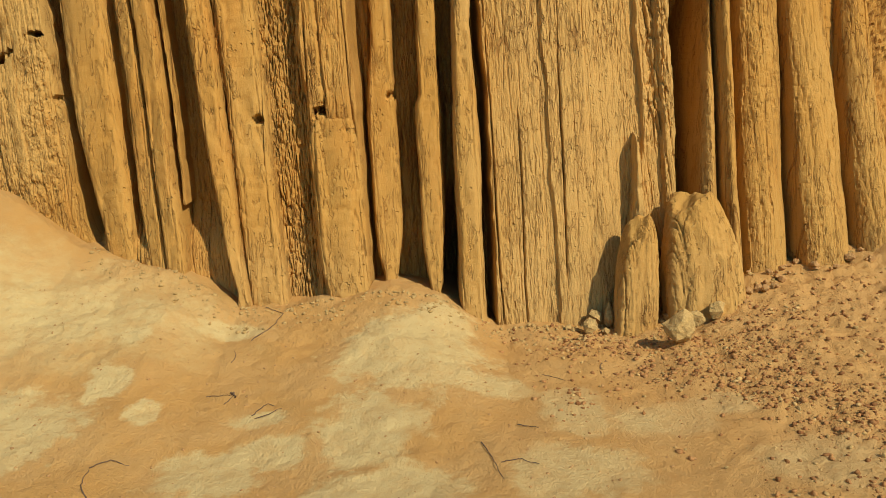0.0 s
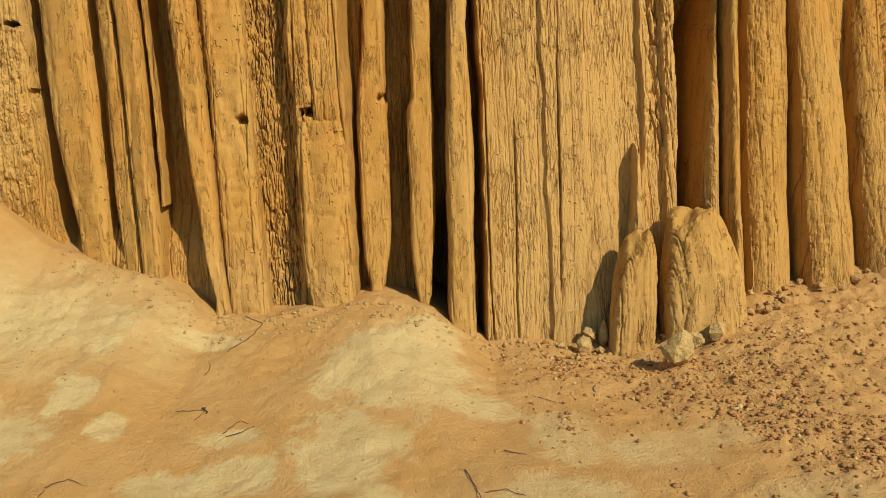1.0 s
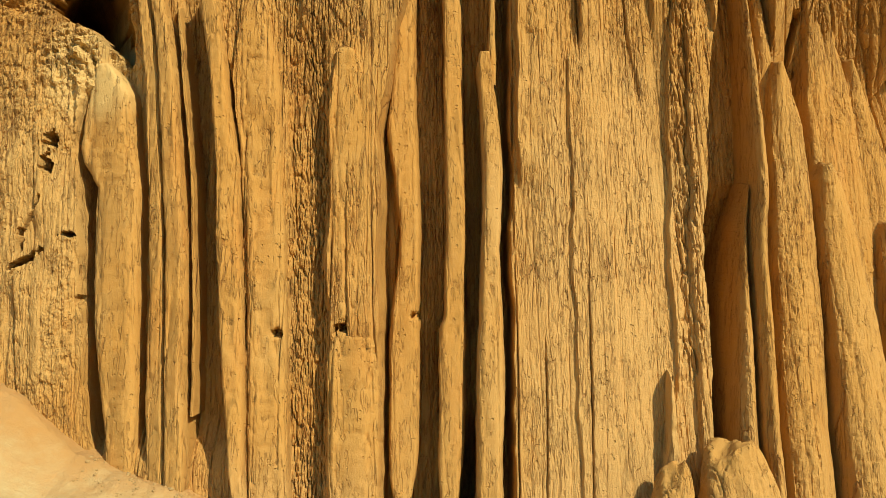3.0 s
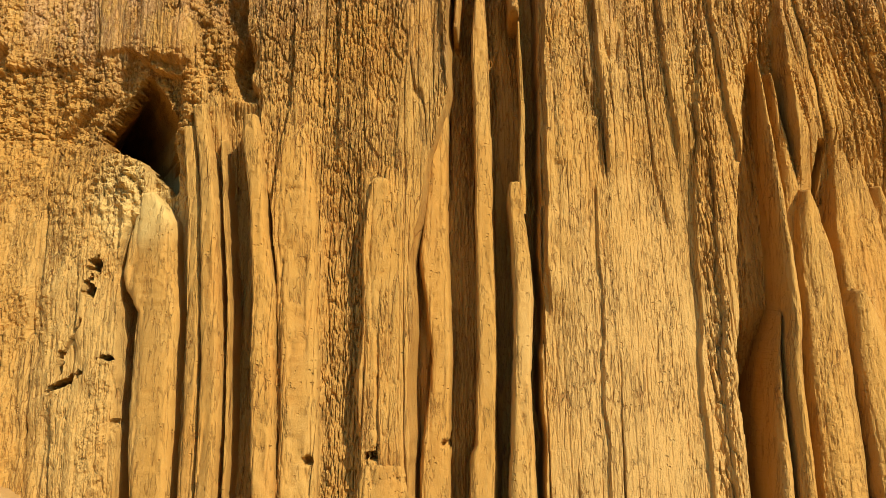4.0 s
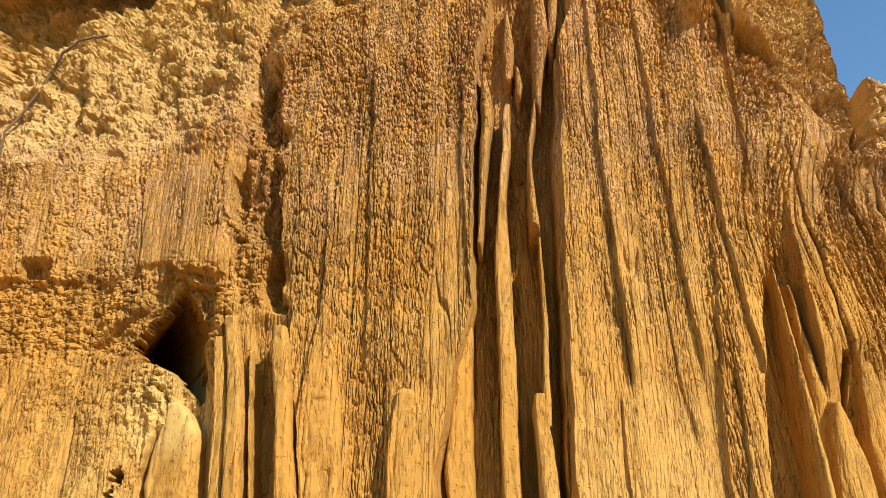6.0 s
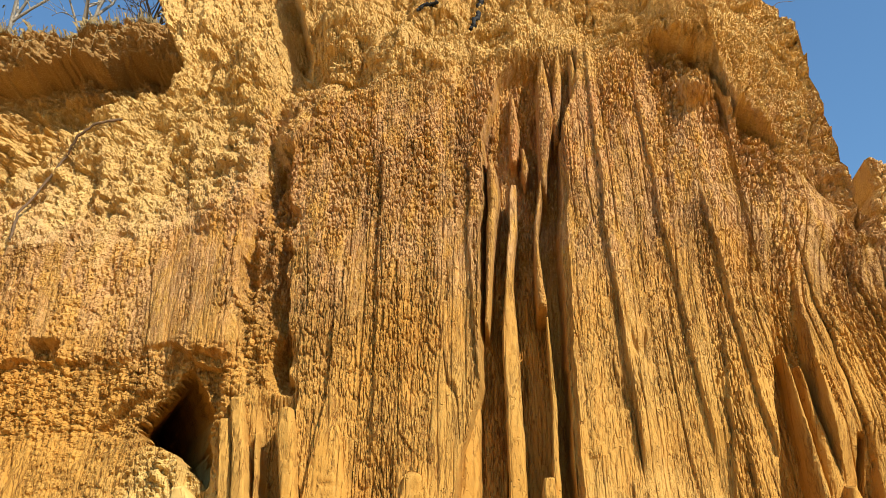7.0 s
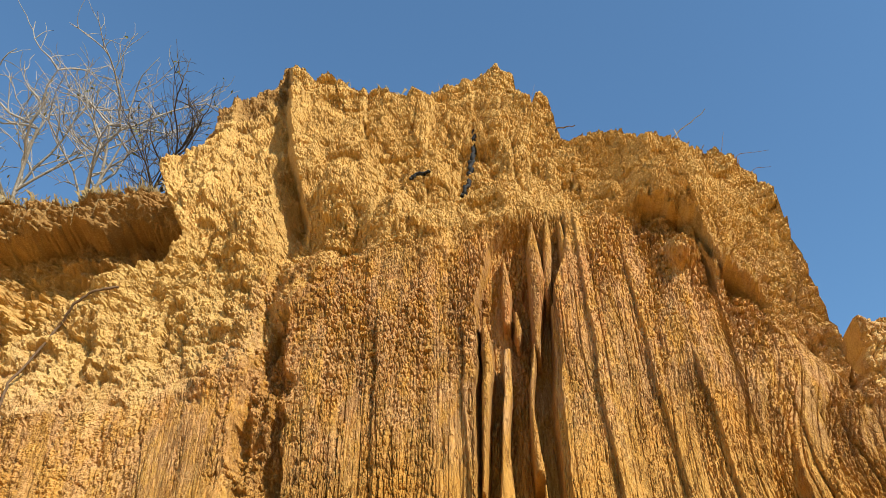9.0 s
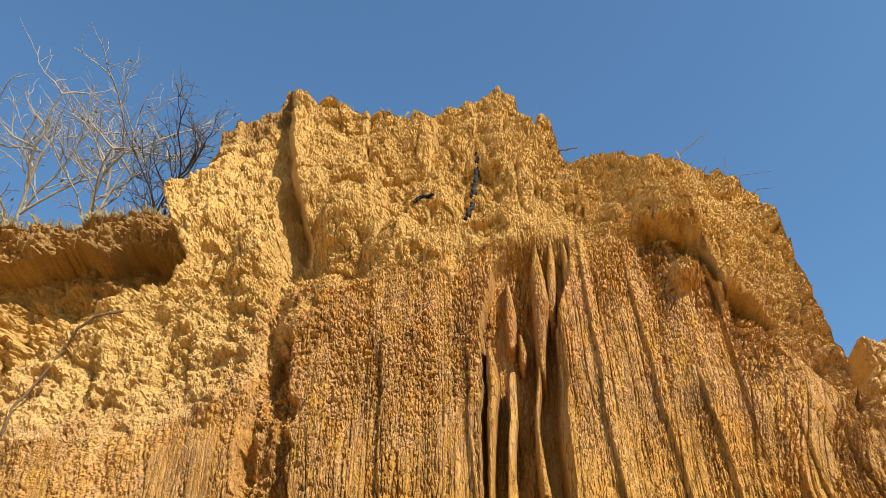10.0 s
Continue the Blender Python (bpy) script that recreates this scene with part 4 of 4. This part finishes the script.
pillar([(0.0, -1.25, -1.0), (0.3, -1.25, -1.005), (1.3, -1.265, -1.03), (2.0, -1.29, -1.05), (2.8, -1.36, -1.08), (3.4, -1.36, -1.16), (3.75, -1.31, -1.22)], 0.035, 0.25, 226, 0.9, tip=0.3, burrows=((-1.085, 1.385, 0.040, 0.034, 0.12),))
pillar([(1.30, -0.72, -0.475), (2.0, -0.765, -0.478), (2.6, -0.77, -0.50), (3.0, -0.745, -0.54), (3.15, -0.73, -0.62), (3.2, -0.72, -0.66)], 0.055, 0.25, 236, 0.9, tip=0.06, burrows=((-0.685, 1.42, 0.042, 0.05, 0.16),))
pillar([(0.27, -0.405, -0.32), (0.34, -0.41, -0.30), (0.5, -0.435, -0.27), (0.64, -0.44, -0.25), (1.37, -0.43, -0.236), (1.57, -0.41, -0.242), (1.75, -0.38, -0.235), (1.98, -0.36, -0.225), (2.33, -0.395, -0.235), (2.64, -0.445, -0.25), (3.0, -0.41, -0.255), (3.6, -0.385, -0.24), (4.2, -0.375, -0.24), (4.8, -0.38, -0.26)], -0.14, 0.6, 241, 0.25, burrows=((-0.26, 1.47, 0.036, 0.030, 0.12),))
pillar([(0.20, -0.085, -0.03), (0.27, -0.10, -0.01), (0.6, -0.135, 0.02), (0.96, -0.12, 0.04), (1.37, -0.122, 0.05), (1.42, -0.11, 0.05), (1.47, -0.08, 0.05), (1.97, -0.068, 0.06), (2.86, -0.066, 0.06), (3.2, -0.063, 0.055), (4.0, -0.075, 0.045), (4.2, -0.08, 0.03), (4.6, -0.04, 0.015), (5.2, 0.0, 0.07), (5.4, 0.02, 0.075), (5.5, 0.03, 0.07)], -0.02, 0.5, 251, 0.3)
pillar([(-0.1, 0.06, 0.25), (0.1, 0.075, 0.247), (0.63, 0.105, 0.262), (1.03, 0.10, 0.275), (1.29, 0.118, 0.278), (1.87, 0.152, 0.262), (2.31, 0.165, 0.288), (2.6, 0.163, 0.283), (3.0, 0.15, 0.243), (3.12, 0.163, 0.23)], 0.11, 0.6, 261, 0.4, tip=0.03)
pillar([(2.9, 0.20, 0.262), (3.2, 0.225, 0.27), (3.6, 0.236, 0.268), (4.0, 0.238, 0.26), (4.3, 0.24, 0.256)], 0.02, 0.4, 271, 0.3)
# a thin spike before the slab
pillar([(0.4, 1.17, 1.31), (0.7, 1.20, 1.285), (0.85, 1.215, 1.275), (1.05, 1.225, 1.265), (1.15, 1.235, 1.26)], 0.10, 0.2, 331, 1.2, tip=0.03, blunt=0.5)


# ---- loose things at the foot ----
def on_ground(x, y):
    return float(ground_z(np.array(float(x)), np.array(float(y))))


def block_mesh(name, size, seed, material, profile, lean, top_tilt=0.0):
    """A broken, upright block of grooved clay standing on z = 0; profile: its width at even steps of height."""
    rings, around = 90, 150
    v = np.linspace(0, 1, rings)[:, None]
    a = np.linspace(0, 2 * math.pi, around, endpoint=False)[None, :]
    ca, sa = np.cos(a), np.sin(a)
    bx, by = np.sign(ca) * np.abs(ca) ** 0.6, np.sign(sa) * np.abs(sa) ** 0.6
    r = np.interp(v, np.linspace(0, 1, len(profile)), profile)
    r = r * (1 + 0.035 * fbm(ca * 1.4 + 3, sa * 1.4 + v * 1.1, seed, 3))
    x, y = size[0] / 2 * r * bx, size[1] / 2 * r * by
    q = x + 0.6 * y
    groove = chips(q / 0.05, v * 0.9, seed + 3, 0.008, 0.008, 0.09, 0.006) + chips(q / 0.02, v * 2.4, seed + 5, 0.003, 0.006, 0.12) + 0.003 * fbm(x * 50 + y * 30, v * 24, seed + 7, 2)
    side = np.clip((1 - v) * 12, 0, 1)
    x, y = x + bx * groove * side + lean[0] * v, y + by * groove * side + lean[1] * v
    z = size[2] * np.minimum(v / 0.93, 1) * (1 + 0.10 * fbm(x * 7, y * 7, seed + 9, 3) * v + top_tilt * x) - 0.05
    return sheet(name, x, y, z, material, wrap=True)


def stone_mesh(name, size, seed, material):
    """An angular lump of dry clay, standing on z = 0."""
    rng = random.Random(seed)
    bm = bmesh.new()
    for _ in range(17):
        d = Vector((rng.gauss(0, 1), rng.gauss(0, 1), rng.gauss(0, 1))).normalized() * rng.uniform(0.85, 1.0)
        bm.verts.new((d.x * size[0] / 2, d.y * size[1] / 2, d.z * size[2] / 2 + size[2] * 0.44))
    hull = bmesh.ops.convex_hull(bm, input=bm.verts)
    bmesh.ops.delete(bm, geom=[g for g in hull["geom_interior"] if isinstance(g, bmesh.types.BMVert)], context="VERTS")
    bmesh.ops.subdivide_edges(bm, edges=bm.edges, cuts=2, use_grid_fill=True)
    for v in bm.verts:
        v.co += v.co.normalized() * 0.06 * size[0] * (noise.fractal(v.co * 3.0 / size[0] + Vector((seed, 0, 0)), 1.0, 2.0, 3))
    bmesh.ops.triangulate(bm, faces=bm.faces)
    me = bpy.data.meshes.new(name)
    bm.to_mesh(me)
    bm.free()
    me.materials.append(material)
    return me


def stone(name, x, y, size, seed, label, material, category="stone", group="", turn=0.0):
    ob = new(name, stone_mesh(name, size, seed, material))
    ob.matrix_world = pose(x, y, on_ground(x, y), 0, 0, turn)
    return tagged(ob, label, category, group)


boulder = new("boulder", block_mesh("boulder", (0.47, 0.36, 0.71), 401, SMOOTH, (1.0, 1.0, 1.0, 0.99, 0.98, 0.96, 0.93, 0.88, 0.84, 0.79, 0.73, 0.62, 0.0), (-0.03, 0.09)))
boulder.matrix_world = pose(1.59, 5.04, on_ground(1.59, 5.0))
tagged(boulder, "upright grooved block of pale clay fallen before the cleft", "boulder")
stump = new("stump", block_mesh("stump", (0.26, 0.24, 0.70), 411, SMOOTH, (1.0, 1.0, 1.0, 1.0, 0.99, 0.97, 0.94, 0.88, 0.77, 0.52, 0.0), (0.05, 0.05), 0.9))
stump.matrix_world = pose(1.15, 5.02, on_ground(1.15, 5.0))
tagged(stump, "pointed stump of a broken clay pillar", "stump")
stone("stone", 1.32, 4.62, (0.21, 0.19, 0.23), 424, "pale clay stone lying before the boulder", STONE, turn=20)
for k, (x, y, w, h) in enumerate(((0.92, 5.10, 0.11, 0.12), (0.87, 4.98, 0.13, 0.11), (0.96, 4.97, 0.07, 0.05), (1.00, 5.08, 0.09, 0.20), (1.47, 4.86, 0.14, 0.12), (1.60, 4.83, 0.12, 0.14), (0.74, 5.03, 0.06, 0.04), (1.36, 5.02, 0.09, 0.07), (1.33, 4.92, 0.07, 0.06), (1.39, 4.94, 0.08, 0.06))):
    stone("stone", x, y, (w, w * 0.85, h), 430 + 3 * k, "small pale clay stone at the foot of the cliff", STONE, group="stones by the boulder", turn=37 * k)
dice = random.Random(5)
for k in range(46):
    x = dice.uniform(1.75, 2.75)
    y = 5.02 - float(nearer(x * 1.09, 0.5)) - 0.28 * dice.random() ** 1.4
    w = 0.03 + 0.06 * dice.random() ** 2
    stone("clod", x, y, (w, w * dice.uniform(0.7, 1), w * dice.uniform(0.5, 0.9)), 500 + k, "crumbled clay clod under the cones", CLOD, "clod", "clods under the cones", dice.uniform(0, 360))


def gravel(name, count, place, sizes, seed, material, label):
    """Many small clods as one mesh."""
    rng = np.random.RandomState(seed)
    ico = bmesh.new()
    bmesh.ops.create_icosphere(ico, subdivisions=1, radius=1.0)
    base = np.array([v.co[:] for v in ico.verts])
    tris = np.array([[v.index for v in f.verts] for f in ico.faces])
    ico.free()
    x, y = place(rng, count)
    n = len(x)
    s = sizes[0] + (sizes[1] - sizes[0]) * rng.rand(n) ** 3.2
    z = ground_z(x, y)
    turn = rng.rand(n) * 6.28
    shape = base[None] * (1 + 0.8 * (rng.rand(n, len(base), 1) - 0.5)) * s[:, None, None] * np.stack([np.ones(n), 0.6 + 0.4 * rng.rand(n), 0.45 + 0.4 * rng.rand(n)], -1)[:, None]
    co, si = np.cos(turn)[:, None], np.sin(turn)[:, None]
    pts = np.stack([shape[..., 0] * co - shape[..., 1] * si + x[:, None], shape[..., 0] * si + shape[..., 1] * co + y[:, None], shape[..., 2] + (z + 0.15 * s)[:, None]], -1)
    faces = tris[None] + (np.arange(n) * len(base))[:, None, None]
    me = bpy.data.meshes.new(name)
    flat = faces.reshape(-1, 3)
    me.vertices.add(n * len(base))
    me.vertices.foreach_set("co", pts.astype(np.float32).ravel())
    me.loops.add(flat.size)
    me.loops.foreach_set("vertex_index", flat.astype(np.int32).ravel())
    me.polygons.add(len(flat))
    me.polygons.foreach_set("loop_start", np.arange(0, flat.size, 3, dtype=np.int32))
    me.update(calc_edges=True)
    me.validate()
    me.materials.append(material)
    return tagged(new(name, me), label, "gravel", kind="stuff")


def grit_clay():
    """Clods from pale ochre to rusty brown, each of one colour."""
    mat = bpy.data.materials.new("gravel_clay")
    nt, nodes, links, bsdf = links_of(mat)
    pick = nodes.new("ShaderNodeNewGeometry").outputs["Random Per Island"]
    col = mix(nodes, links, ramp(nodes, links, pick, 0.0, 0.6), (0.23, 0.098, 0.032), (0.42, 0.21, 0.070))
    col = mix(nodes, links, ramp(nodes, links, pick, 0.85, 1.0), col, (0.56, 0.36, 0.13))
    links.new(col, bsdf.inputs["Base Color"])
    bsdf.inputs["Roughness"].default_value = 0.95
    bsdf.inputs["Specular IOR Level"].default_value = 0.1
    pos = nodes.new("ShaderNodeTexCoord").outputs["Object"]
    bumped(nodes, links, bsdf, [noise_node(nodes, links, pos, 120.0, 3, 0.6)], 0.006)
    return mat


GRIT = grit_clay()


def on_slope(rng, n):
    x, y = rng.uniform(0.2, 3.0, n), rng.uniform(2.2, 5.1, n)
    keep = rng.rand(n) < step(0.5, 1.9, x + 0.35 * (y - 3.6) + 0.5 * fbm(x * 1.5, y * 1.5, 121, 3)) * (0.25 + 0.75 * step(0.35, 0.6, vn(x * 2.5, y * 2.5, 124)))
    return x[keep], y[keep]


def on_floor(rng, n):
    return rng.uniform(-2.6, 1.6, n), rng.uniform(2.3, 5.0, n)


def at_foot(rng, n):
    x = rng.uniform(-2.3, 2.7, n)
    return x, 5.12 - nearer(x * 1.09, 0.5) - 0.3 * rng.rand(n) ** 2


gravel("gravel", 20000, on_slope, (0.003, 0.019), 11, GRIT, "loose brown clay gravel strewn over the slope")
gravel("pale_gravel", 3000, on_slope, (0.003, 0.016), 12, STONE, "loose pale clay gravel strewn over the slope")
gravel("crumbs", 1500, on_floor, (0.0015, 0.010), 13, CLOD, "small clay crumbs on the trodden ground")
gravel("foot_crumbs", 1300, at_foot, (0.003, 0.018), 14, STONE, "clay crumbs fallen along the foot of the cliff")


def tube(name, points, radius, material, tip=0.35, seed=0, sides=6, wander=0.0, fine=6):
    """A tapering round stick through points."""
    pts = [Vector(p) for p in points]
    path = []
    for a, b in zip(pts, pts[1:]):
        path += [a.lerp(b, k / fine) for k in range(fine)]
    path.append(pts[-1])
    rng = random.Random(seed)
    path = [p + Vector([rng.uniform(-wander, wander) for _ in range(3)]) for p in path]
    n = len(path)
    X, Y, Z = (np.zeros((n, sides)) for _ in range(3))
    for i, p in enumerate(path):
        d = (path[min(i + 1, n - 1)] - path[max(i - 1, 0)]).normalized()
        u = d.cross(Vector((0.31, 0.52, 0.79))).normalized()
        v = d.cross(u)
        r = radius * (1 - (1 - tip) * i / (n - 1)) * (1 + rng.uniform(-0.15, 0.15))
        for k in range(sides):
            q = p + (u * math.cos(6.2832 * k / sides) + v * math.sin(6.2832 * k / sides)) * r
            X[i, k], Y[i, k], Z[i, k] = q
    return sheet(name, X, Y, Z, material, wrap=True)


def ground_twig(points, radius, seed):
    lifted = [(x, y, on_ground(x, y) + radius * 0.9 + 0.004 * (i % 2)) for i, (x, y) in enumerate(points)]
    tagged(new("twig", tube("twig", lifted, radius, TWIG, 0.5, seed, 5, radius * 1.3)), "thin dry brown twig lying on the clay", "twig", "twigs on the ground")


for k, (pts, r) in enumerate((
    (((-1.27, 4.11), (-1.18, 4.12), (-1.13, 4.14)), 0.003), (((-1.16, 4.04), (-1.13, 4.14)), 0.004), (((-1.15, 4.15), (-1.11, 4.11)), 0.009),
    (((-1.00, 3.93), (-0.95, 4.03), (-0.90, 4.02)), 0.004), (((-0.98, 3.90), (-0.86, 3.98)), 0.004), (((-1.54, 3.23), (-1.61, 3.33), (-1.62, 3.45)), 0.005),
    (((-1.62, 3.46), (-1.55, 3.52), (-1.46, 3.49)), 0.004), (((-1.15, 4.70), (-1.05, 4.85), (-1.01, 5.02), (-1.13, 5.12)), 0.005), (((-1.21, 4.45), (-1.20, 4.53), (-1.23, 4.62)), 0.004),
    (((0.18, 3.36), (0.26, 3.37), (0.34, 3.31)), 0.004), (((0.29, 3.73), (0.38, 3.67)), 0.004), (((-1.84, 3.18), (-1.73, 3.08)), 0.010),
    (((0.80, 4.32), (0.82, 4.42), (0.86, 4.50)), 0.004), (((0.11, 3.55), (0.15, 3.37), (0.18, 3.21)), 0.004), (((0.49, 4.35), (0.60, 4.26)), 0.004))):
    ground_twig(pts, r * 0.7, 600 + k)


# ---- things on the face ----
def on_face(x, z, lift):
    return tuple(float(v) for v in bend(np.array(float(x)), cliff_y(np.array(float(x)), np.array(float(z))) - lift, np.array(float(z))))


root = new("root", tube("root", [on_face(x, z, 0.05) for x, z in ((-3.21, 6.18), (-3.41, 6.10), (-3.53, 5.98), (-3.64, 5.84), (-3.77, 5.56), (-3.87, 5.25), (-3.89, 5.04))], 0.013, TWIG, 0.9, 71, 7, 0.006))
tagged(root, "long thin dry root trailing down the pale spur", "root")


def charred(points, width, seed):
    me = tube("charred_root", [on_face(x, z, 0.03) for x, z in points], width, CHAR, 0.8, seed, 9, width * 0.7, 9)
    return tagged(new("charred_root", me), "dark charred root stuck in the crumbling cap", "root", "charred roots")


charred(((-0.13, 8.30), (-0.15, 8.1), (-0.19, 7.8), (-0.22, 7.6), (-0.25, 7.42), (-0.27, 7.33)), 0.026, 81)
charred(((-0.76, 7.50), (-0.70, 7.54), (-0.62, 7.54), (-0.58, 7.52)), 0.018, 82)

# the next knoll along the ridge
kx, kz = spaced((3.26, 4.0, 0.009), (4.0, 6.5, 0.08))[None, :], np.linspace(0, 1, 160)[:, None]
KTOP = 6.24 + 0.06 * fbm(kx * 3, 0.2, 131, 3) + 0.03 * fbm(kx * 14, 0.2, 132, 3)
KZ = 3.2 + (KTOP - 3.2) * kz
KY = 7.0 - 0.10 * fbm(kx * 1.5, KZ * 1.5, 133, 3) - chips(kx / 0.14, KZ / 0.12, 134, 0.06, 0.02, 0.1, 0.06) - chips(kx / 0.05, KZ / 0.05, 137, 0.03, 0.014, 0.13, 0.02) + 0.06 * np.clip((3.31 - kx) / 0.05, 0, 1)
KX = kx + 0 * kz + 0.06 * fbm(KZ * 4, kx, 139, 4) + 0.04
KX, KY, KZ = (np.concatenate([g[:, :1] + d, g], 1) for g, d in ((KX, 0), (KY, 6), (KZ + 0 * KX, 0)))
knoll = new("knoll", sheet("knoll", np.concatenate([KX, KX[-1:]]), np.concatenate([KY, KY[-1:] + 6]), np.concatenate([KZ, KZ[-1:]]), CRUMB, smooth=False))
tagged(knoll, "crumbling ochre clay knoll along the ridge", "knoll")


# ---- bare shrubs on the rim ----
def shrub(base, seed, height, lean, bark, leaves=60, label=""):
    rng = random.Random(seed)
    thing = new("shrub")
    thing.matrix_world = Matrix.Translation(base)
    tagged(thing, label, "shrub", "bare shrubs on the rim")
    tips, limbs = [], []

    def grow(start, way, length, radius, level):
        pts, p, d = [start], start.copy(), way.copy()
        for _ in range(5):
            d = (d + Vector((rng.uniform(-0.34, 0.34), rng.uniform(-0.34, 0.34), rng.uniform(-0.15, 0.18)))).normalized()
            p = p + d * length / 5
            pts.append(p.copy())
        limbs.append((pts, radius, level))
        if level == 3:
            tips.extend(pts[2:])
            return
        for k in range((5, 6, 4)[level]):
            at = pts[min(5, 1 + k + (level == 0))]
            side = Vector((rng.uniform(-1, 1), rng.uniform(-1, 1), rng.uniform(-0.1, 0.7))).normalized()
            grow(at, (d * 0.55 + side * 0.75).normalized(), length * rng.uniform(0.42, 0.68), radius * 0.55, level + 1)

    for k in range(3):
        way = Vector((lean[0] + rng.uniform(-0.3, 0.3), lean[1] + rng.uniform(-0.3, 0.3), 1.0)).normalized()
        grow(Vector((rng.uniform(-0.1, 0.1), rng.uniform(-0.1, 0.1), -0.1)), way, height * rng.uniform(0.55, 0.75), 0.038 * height / 3.2, 0)
    bunch = {}
    for k, (pts, radius, level) in enumerate(limbs):
        me = tube("limb", pts, radius, bark, 0.45, seed + k, 5 if level < 2 else 3, 0.0, 1)
        bunch.setdefault("trunk" if level == 0 else "branchwork" if level == 1 else "brush", []).append(me)
    for name, parts in bunch.items():
        bm = bmesh.new()
        for me in parts:
            bm.from_mesh(me)
            bpy.data.meshes.remove(me)
        me = bpy.data.meshes.new(name)
        bm.to_mesh(me)
        bm.free()
        me.materials.append(bark)
        under(new(name, me), thing)
    if leaves:
        verts, faces = [], []
        for _ in range(leaves):
            p = rng.choice(tips)
            u = Vector([rng.uniform(-1, 1) for _ in range(3)]).normalized()
            v = u.cross(Vector((0.3, 0.8, 0.5))).normalized()
            s = rng.uniform(0.02, 0.045)
            n = len(verts)
            verts += [p, p + (u + v * 0.5) * s, p + u * 2.2 * s + v.cross(u) * 0.3 * s, p + (u - v * 0.5) * s]
            faces.append((n, n + 1, n + 2, n + 3))
        me = bpy.data.meshes.new("leaves")
        me.from_pydata([tuple(v) for v in verts], [], faces)
        me.materials.append(LEAF)
        under(new("leaves", me), thing)


shrub((-7.6, 9.3, 9.5), 31, 4.2, (0.12, 0.0), BARK_GREY, 10, "bare pale-barked shrub on the rim of the cliff")
shrub((-6.25, 9.0, 9.5), 37, 3.0, (0.12, 0.0), BARK_GREY, 40, "bare pale-barked shrub with a few dry leaves on the rim")
shrub((-5.5, 8.9, 9.5), 43, 2.3, (0.9, -0.05), BARK_DARK, 60, "dark leaning shrub with a few dry leaves on the rim")


def rim_stalk(points, radius, seed):
    points = [tuple(float(v) for v in bend(*(np.array(float(c)) for c in p))) for p in points]
    tagged(new("stalk", tube("stalk", points, radius, TWIG, 0.4, seed, 4, radius)), "thin dry stalk sticking out of the rim", "stalk", "dry stalks on the rim")


rim_stalk(((1.66, 6.1, 7.75), (1.85, 6.1, 7.95), (2.2, 6.1, 8.25)), 0.008, 91)
rim_stalk(((1.68, 6.1, 7.75), (1.72, 6.1, 7.85)), 0.006, 92)
rim_stalk(((2.2, 6.15, 7.55), (2.26, 6.1, 7.75), (2.31, 6.1, 7.92)), 0.004, 93)
rim_stalk(((2.2, 6.15, 7.52), (2.4, 6.1, 7.62), (2.65, 6.05, 7.58)), 0.004, 94)
rim_stalk(((0.62, 6.3, 8.15), (0.72, 6.2, 8.28), (0.9, 6.15, 8.24)), 0.012, 95)
rim_stalk(((2.3, 6.15, 7.3), (2.5, 6.1, 7.42), (2.62, 6.05, 7.38)), 0.004, 96)


for k in range(9):
    x = -5.9 + 0.24 * k + 0.1 * math.sin(k * 5.1)
    p = Vector((x, 7.55, 9.0 + 0.1 * math.sin(k * 3.3)))
    rootlet = new("rootlet", tube("rootlet", [p, p + Vector((0.03 * math.sin(k), -0.12, -0.10)), p + Vector((0.05 * math.cos(k * 2), -0.15, -0.32 - 0.12 * math.sin(k * 7.0)))], 0.006, STRAW, 0.4, 700 + k, 4, 0.008))
    tagged(rootlet, "pale rootlet hanging from the overhanging soil lip", "rootlet", "rootlets under the soil lip")


def tufts(name, count, seed, x0, x1):
    rng = random.Random(seed)
    verts, faces = [], []
    for _ in range(count):
        x = rng.uniform(x0, x1)
        z = float(np.interp(x, UX[-1], UZ[-1]))
        y = float(np.interp(x, UX[-1], UY[-1])) + rng.uniform(-0.02, 0.3)
        s, w = rng.uniform(0.06, 0.28), rng.uniform(0.002, 0.004)
        lean = Vector((rng.uniform(-0.7, 0.7), rng.uniform(-0.9, 0.3), 0.9)).normalized() * s
        n = len(verts)
        p = Vector((x, y, z - 0.03))
        verts += [p - Vector((w, 0, 0)), p + Vector((w, 0, 0)), p + lean * 0.6 + Vector((w, 0, 0)), p + lean - Vector((0, 0, s * rng.uniform(0, 0.5)))]
        faces.append((n, n + 1, n + 2, n + 3))
    me = bpy.data.meshes.new(name)
    me.from_pydata([tuple(v) for v in verts], [], faces)
    me.materials.append(STRAW)
    tagged(new(name, me), "sparse dry grass along the rim of the bank", "grass", kind="stuff")


tufts("dry_grass", 1500, 17, -7.0, -3.9)
tufts("rim_grass", 60, 18, -2.4, 2.2)
